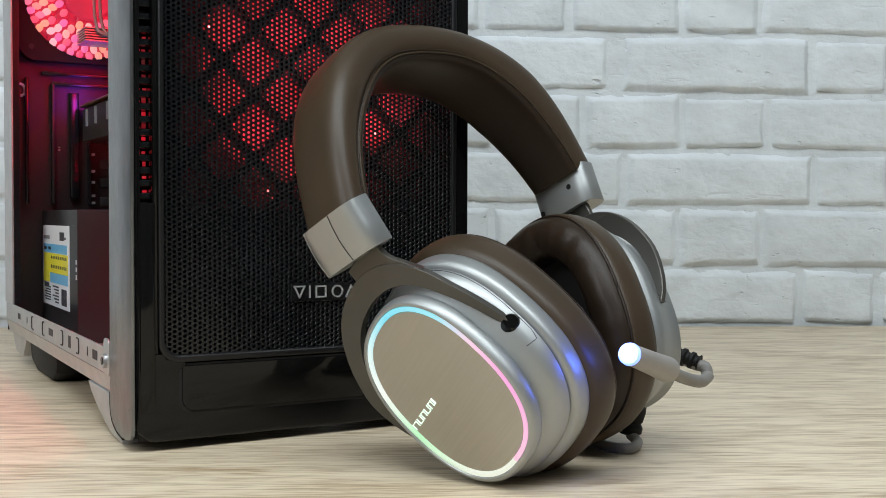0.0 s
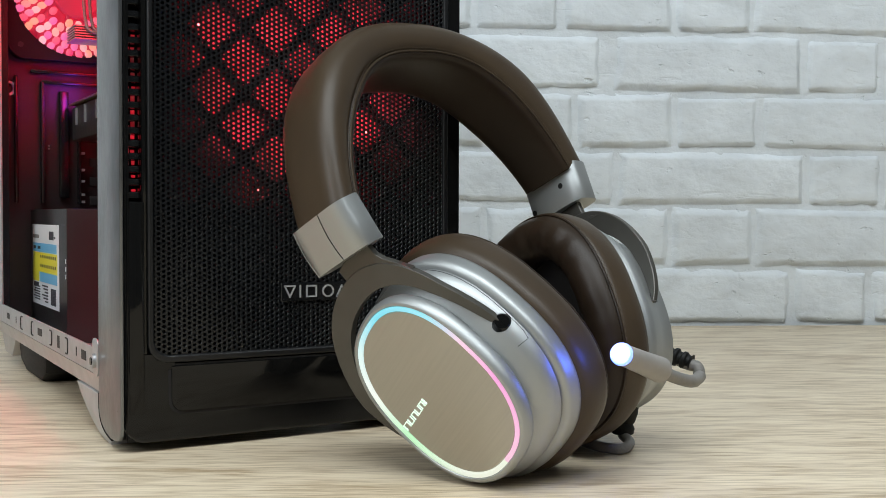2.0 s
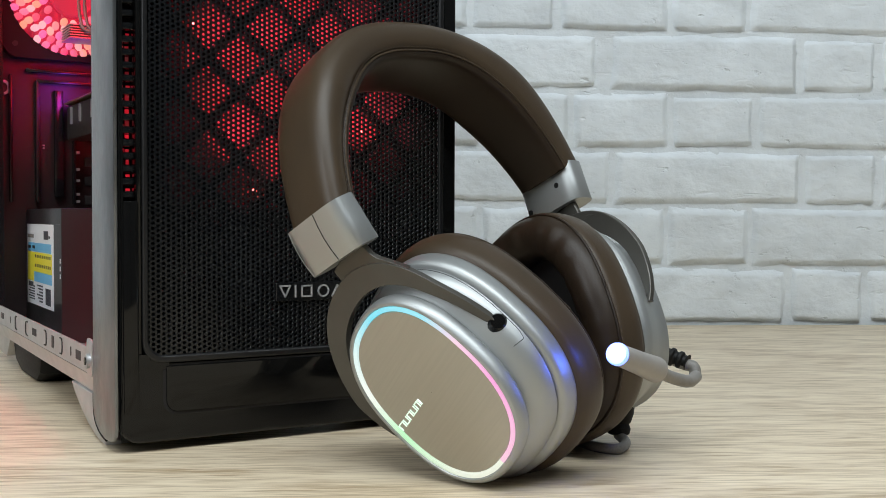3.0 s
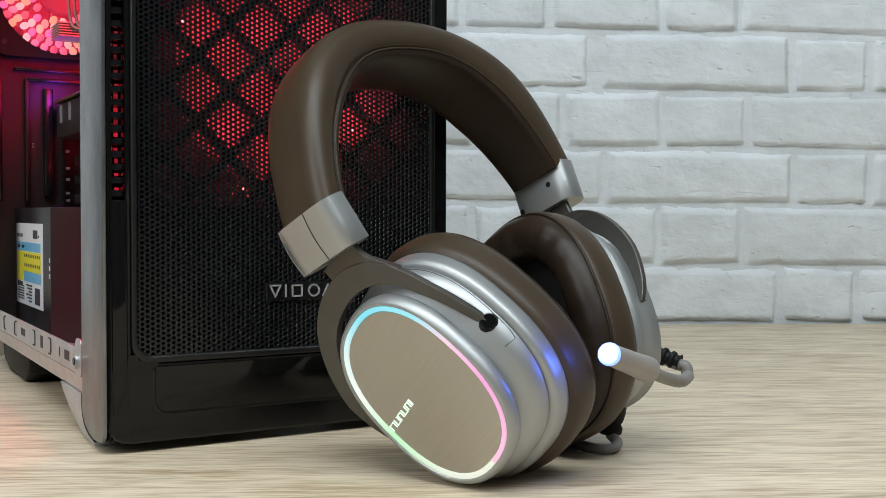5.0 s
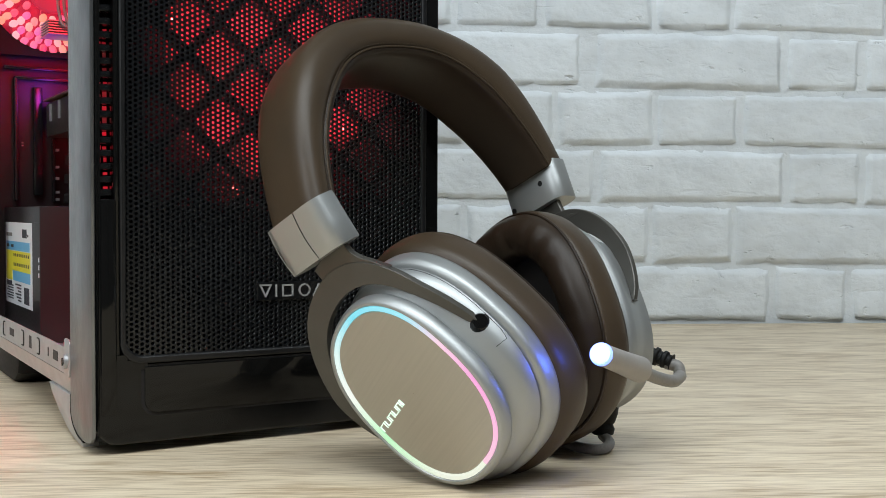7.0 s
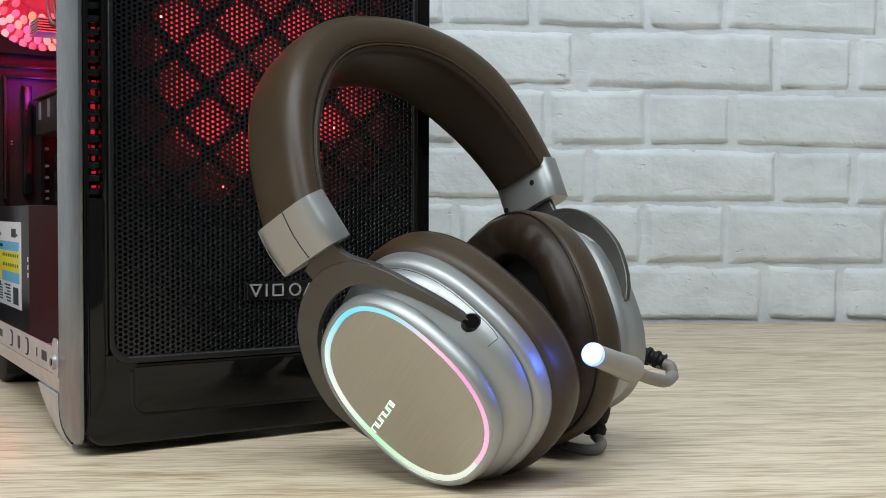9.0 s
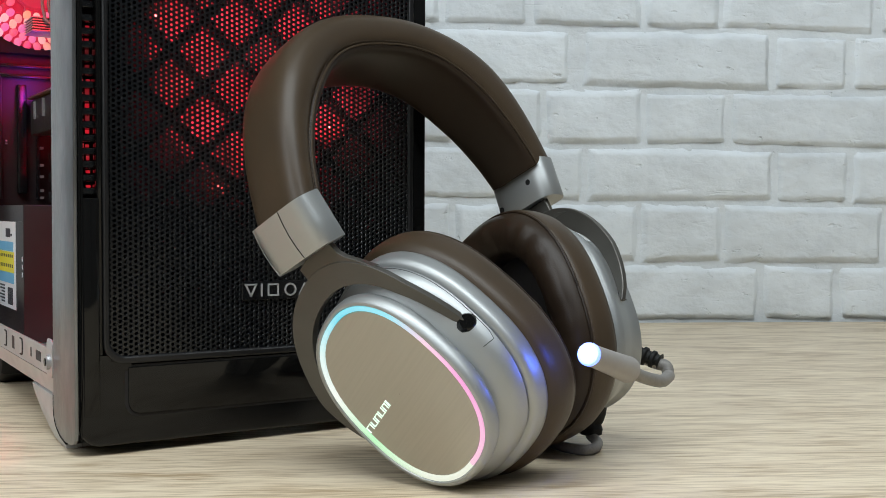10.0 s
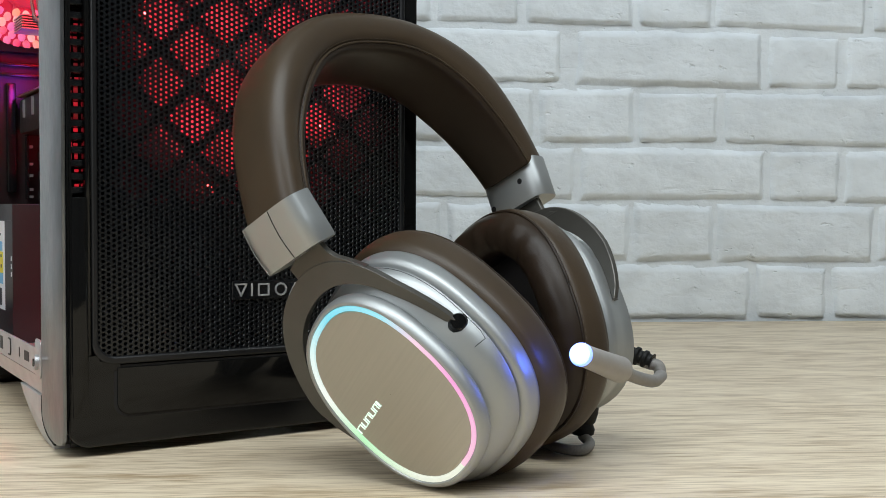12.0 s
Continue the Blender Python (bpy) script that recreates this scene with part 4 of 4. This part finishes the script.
v, f = tube([a - d * 0.0024, a - d * 0.0014, a - d * 0.0002, a + d * 0.0006], 0.005, 24, True, (0.00480, 0.0052, 0.00535, 0.0051))
raw("tip_rim", v, f, LED_RIM, mic, "blue glowing rim")
v, f = tube(spline([b - d * 0.001, (0.0400, -0.0510, -0.0832), (0.0600, -0.0465, -0.0892), (0.0790, -0.0395, -0.0890), (0.0850, -0.0360, -0.0885), (0.0870, -0.0360, -0.0840), (0.0855, -0.0320, -0.0803), (0.0850, -0.0270, -0.0755)], 8), 0.0033, 12)
raw("gooseneck", v, f, CABLE_GREY, mic)
p0, p1 = Vector((0.0830, -0.0200, -0.0670)), Vector((0.0858, -0.0345, -0.0805))
dd = p1 - p0
rad, pp = [], []
for i in range(25):
    s = i / 24
    pp.append(p0 + dd * s)
    rad.append((0.0058 - 0.0012 * s) * (1.0 if (i // 3) % 2 == 0 else 0.78))
v, f = tube(pp, 0.004, 16, True, rad)
raw("ribbed_boot", v, f, RUBBER, mic, "ribbed black rubber boot", 25)

# cable of the far cup
boot_a, boot_b = Vector((0.0650, 0.0030, -0.0850)), Vector((0.0600, 0.0098, -0.1015))
v, f = tube([boot_a, boot_a.lerp(boot_b, 0.35), boot_a.lerp(boot_b, 0.6), boot_a.lerp(boot_b, 0.66), boot_a.lerp(boot_b, 0.8), boot_a.lerp(boot_b, 0.96), boot_b], 0.006, 20, True, (0.0086, 0.0080, 0.0066, 0.0056, 0.0066, 0.0060, 0.0044))
raw("cable_boot", v, f, RUBBER, head, "black cable boot")
inv = HS.inverted()
pts = [HS @ boot_b, Vector((0.0925, 0.5780, 0.0034)), Vector((0.0860, 0.5640, 0.0030)), Vector((0.0750, 0.5690, 0.0030)), Vector((0.0640, 0.5900, 0.0030)), Vector((0.0500, 0.6200, 0.0030)), Vector((0.0450, 0.6600, 0.0030))]
v, f = tube([inv @ p for p in spline(pts, 8)], 0.0028, 12)
raw("cable", v, f, CABLE_GREY, head, "grey braided cable")
tip_light = point("mic_tip_light", HS @ (a - d * 0.0085), 0.024, (0.03, 0.10, 1.0), 0.006)

# ---- bricks of the wall ----
COURSES = (0.0035, 0.0715, 0.1425, 0.2080, 0.2745, 0.3425, 0.4100, 0.4780, 0.5460, 0.6140)
JOINTS = ((0.172, 0.394, 0.487), (0.029, 0.247, 0.347, 0.543), (0.183, 0.408, 0.501), (0.134, 0.2496, 0.352),
          (0.172, 0.403, 0.498), (0.117, 0.2475, 0.341, 0.529), (0.20, 0.422, 0.52), (0.08, 0.302, 0.40), (0.22, 0.44, 0.535))
WIDE = {(4, 0.172): 0.024}


def brick_mesh(length, height, seed):
    """A worn brick face thick with paint: a grid whose rim rolls back unevenly into the joint."""
    r = random.Random(seed)
    o = Vector((r.uniform(0, 90), r.uniform(0, 90), r.uniform(0, 90)))
    nx, nz = max(8, int(length / 0.008)), 8
    cut = (0.0, 0.0028, 0.0065)

    def marks(size, n):
        mid = [0.0065 + (size - 0.013) * k / (n - 4) for k in range(1, n - 4)]
        return list(cut) + mid + [size - c for c in cut[::-1]]

    xs, zs = marks(length, nx), marks(height, nz)
    lean = [r.uniform(-0.0016, 0.0016) for _ in range(4)]
    v, f = [], []
    for i, x in enumerate(xs):
        for k, z in enumerate(zs):
            p = Vector((x, z, 0))
            chip = noise.noise(p * 70 + o)
            rim = min(x, length - x, z, height - z)
            wear = 0.0040 + 0.0036 * noise.noise(p * 45 - o)
            roll = max(0.0, 1 - rim / max(0.0012, wear))
            y = 0.0046 * roll * roll + 0.0007 * noise.noise(p * 28 + o) + 0.0005 * noise.noise(Vector((x * 30, z * 110, 3)) + o)
            if rim < 0.007 and chip > 0.32:
                y += 0.0030 * (chip - 0.32) / 0.4
            s, t = x / length - 0.5, z / height - 0.5
            edge = 0.0026 * noise.noise(p * 24 + o * 2) + 0.0022 * noise.noise(p * 75 + o) if rim < 0.0001 else 0.0008 * chip
            v.append((x - length / 2 + edge + (lean[0] if s < 0 else lean[1]) * 2 * t, y, z - height / 2 + edge * 0.8 + (lean[2] if t < 0 else lean[3]) * 2 * s))
    m = len(zs)
    for i in range(len(xs) - 1):
        for k in range(m - 1):
            a = i * m + k
            f.append((a, a + m, a + m + 1, a + 1))
    border = [i * m for i in range(len(xs))] + [(len(xs) - 1) * m + k for k in range(1, m)] \
        + [i * m + m - 1 for i in range(len(xs) - 2, -1, -1)] + [k for k in range(m - 2, 0, -1)]
    n0 = len(v)
    for b in border:
        x, y, z = v[b]
        v.append((x * (1 + 0.0080 / length), 0.0064, z * (1 + 0.0080 / height)))
    for i in range(len(border)):
        j = (i + 1) % len(border)
        f.append((border[i], n0 + i, n0 + j, border[j]))
    me = bpy.data.meshes.new("brick")
    me.from_pydata(v, [], f)
    me.update()
    me.materials.append(BRICK)
    me.shade_smooth()
    return me


BR = random.Random(11)
TILT = Matrix.Translation((0.31, 0, 0.1257)) @ Matrix.Rotation(radians(0.30), 4, "Y") @ Matrix.Translation((-0.31, 0, -0.1257))
for row, cuts in enumerate(JOINTS):
    ends, k = list(cuts), 0
    while ends[0] > -1.1:
        ends.insert(0, ends[0] - ((0.222, 0.098)[(k + row) % 2] + BR.uniform(-0.006, 0.006)))
        k += 1
    while ends[-1] < 0.95:
        ends.append(ends[-1] + (0.222 if ends[-1] - ends[-2] < 0.15 else 0.098) + BR.uniform(-0.006, 0.006))
    z0, z1 = COURSES[row] + 0.0008, COURSES[row + 1] - 0.0085
    for u0, u1 in zip(ends, ends[1:]):
        g0, g1 = WIDE.get((row, u0), 0.0105) / 2, WIDE.get((row, u1), 0.0105) / 2
        long_, tall = u1 - u0 - g0 - g1, z1 - z0 + BR.uniform(-0.0012, 0.0012)
        ob = new("brick", brick_mesh(long_, tall, 300 + row * 40 + int((u0 + 2) * 50)))
        ob.parent = brick_wall
        ob.matrix_basis = TILT @ Matrix.Translation(((u0 + g0 + u1 - g1) / 2, WALL_Y - 0.0038 + BR.uniform(-0.0010, 0.0008), (z0 + z1) / 2))
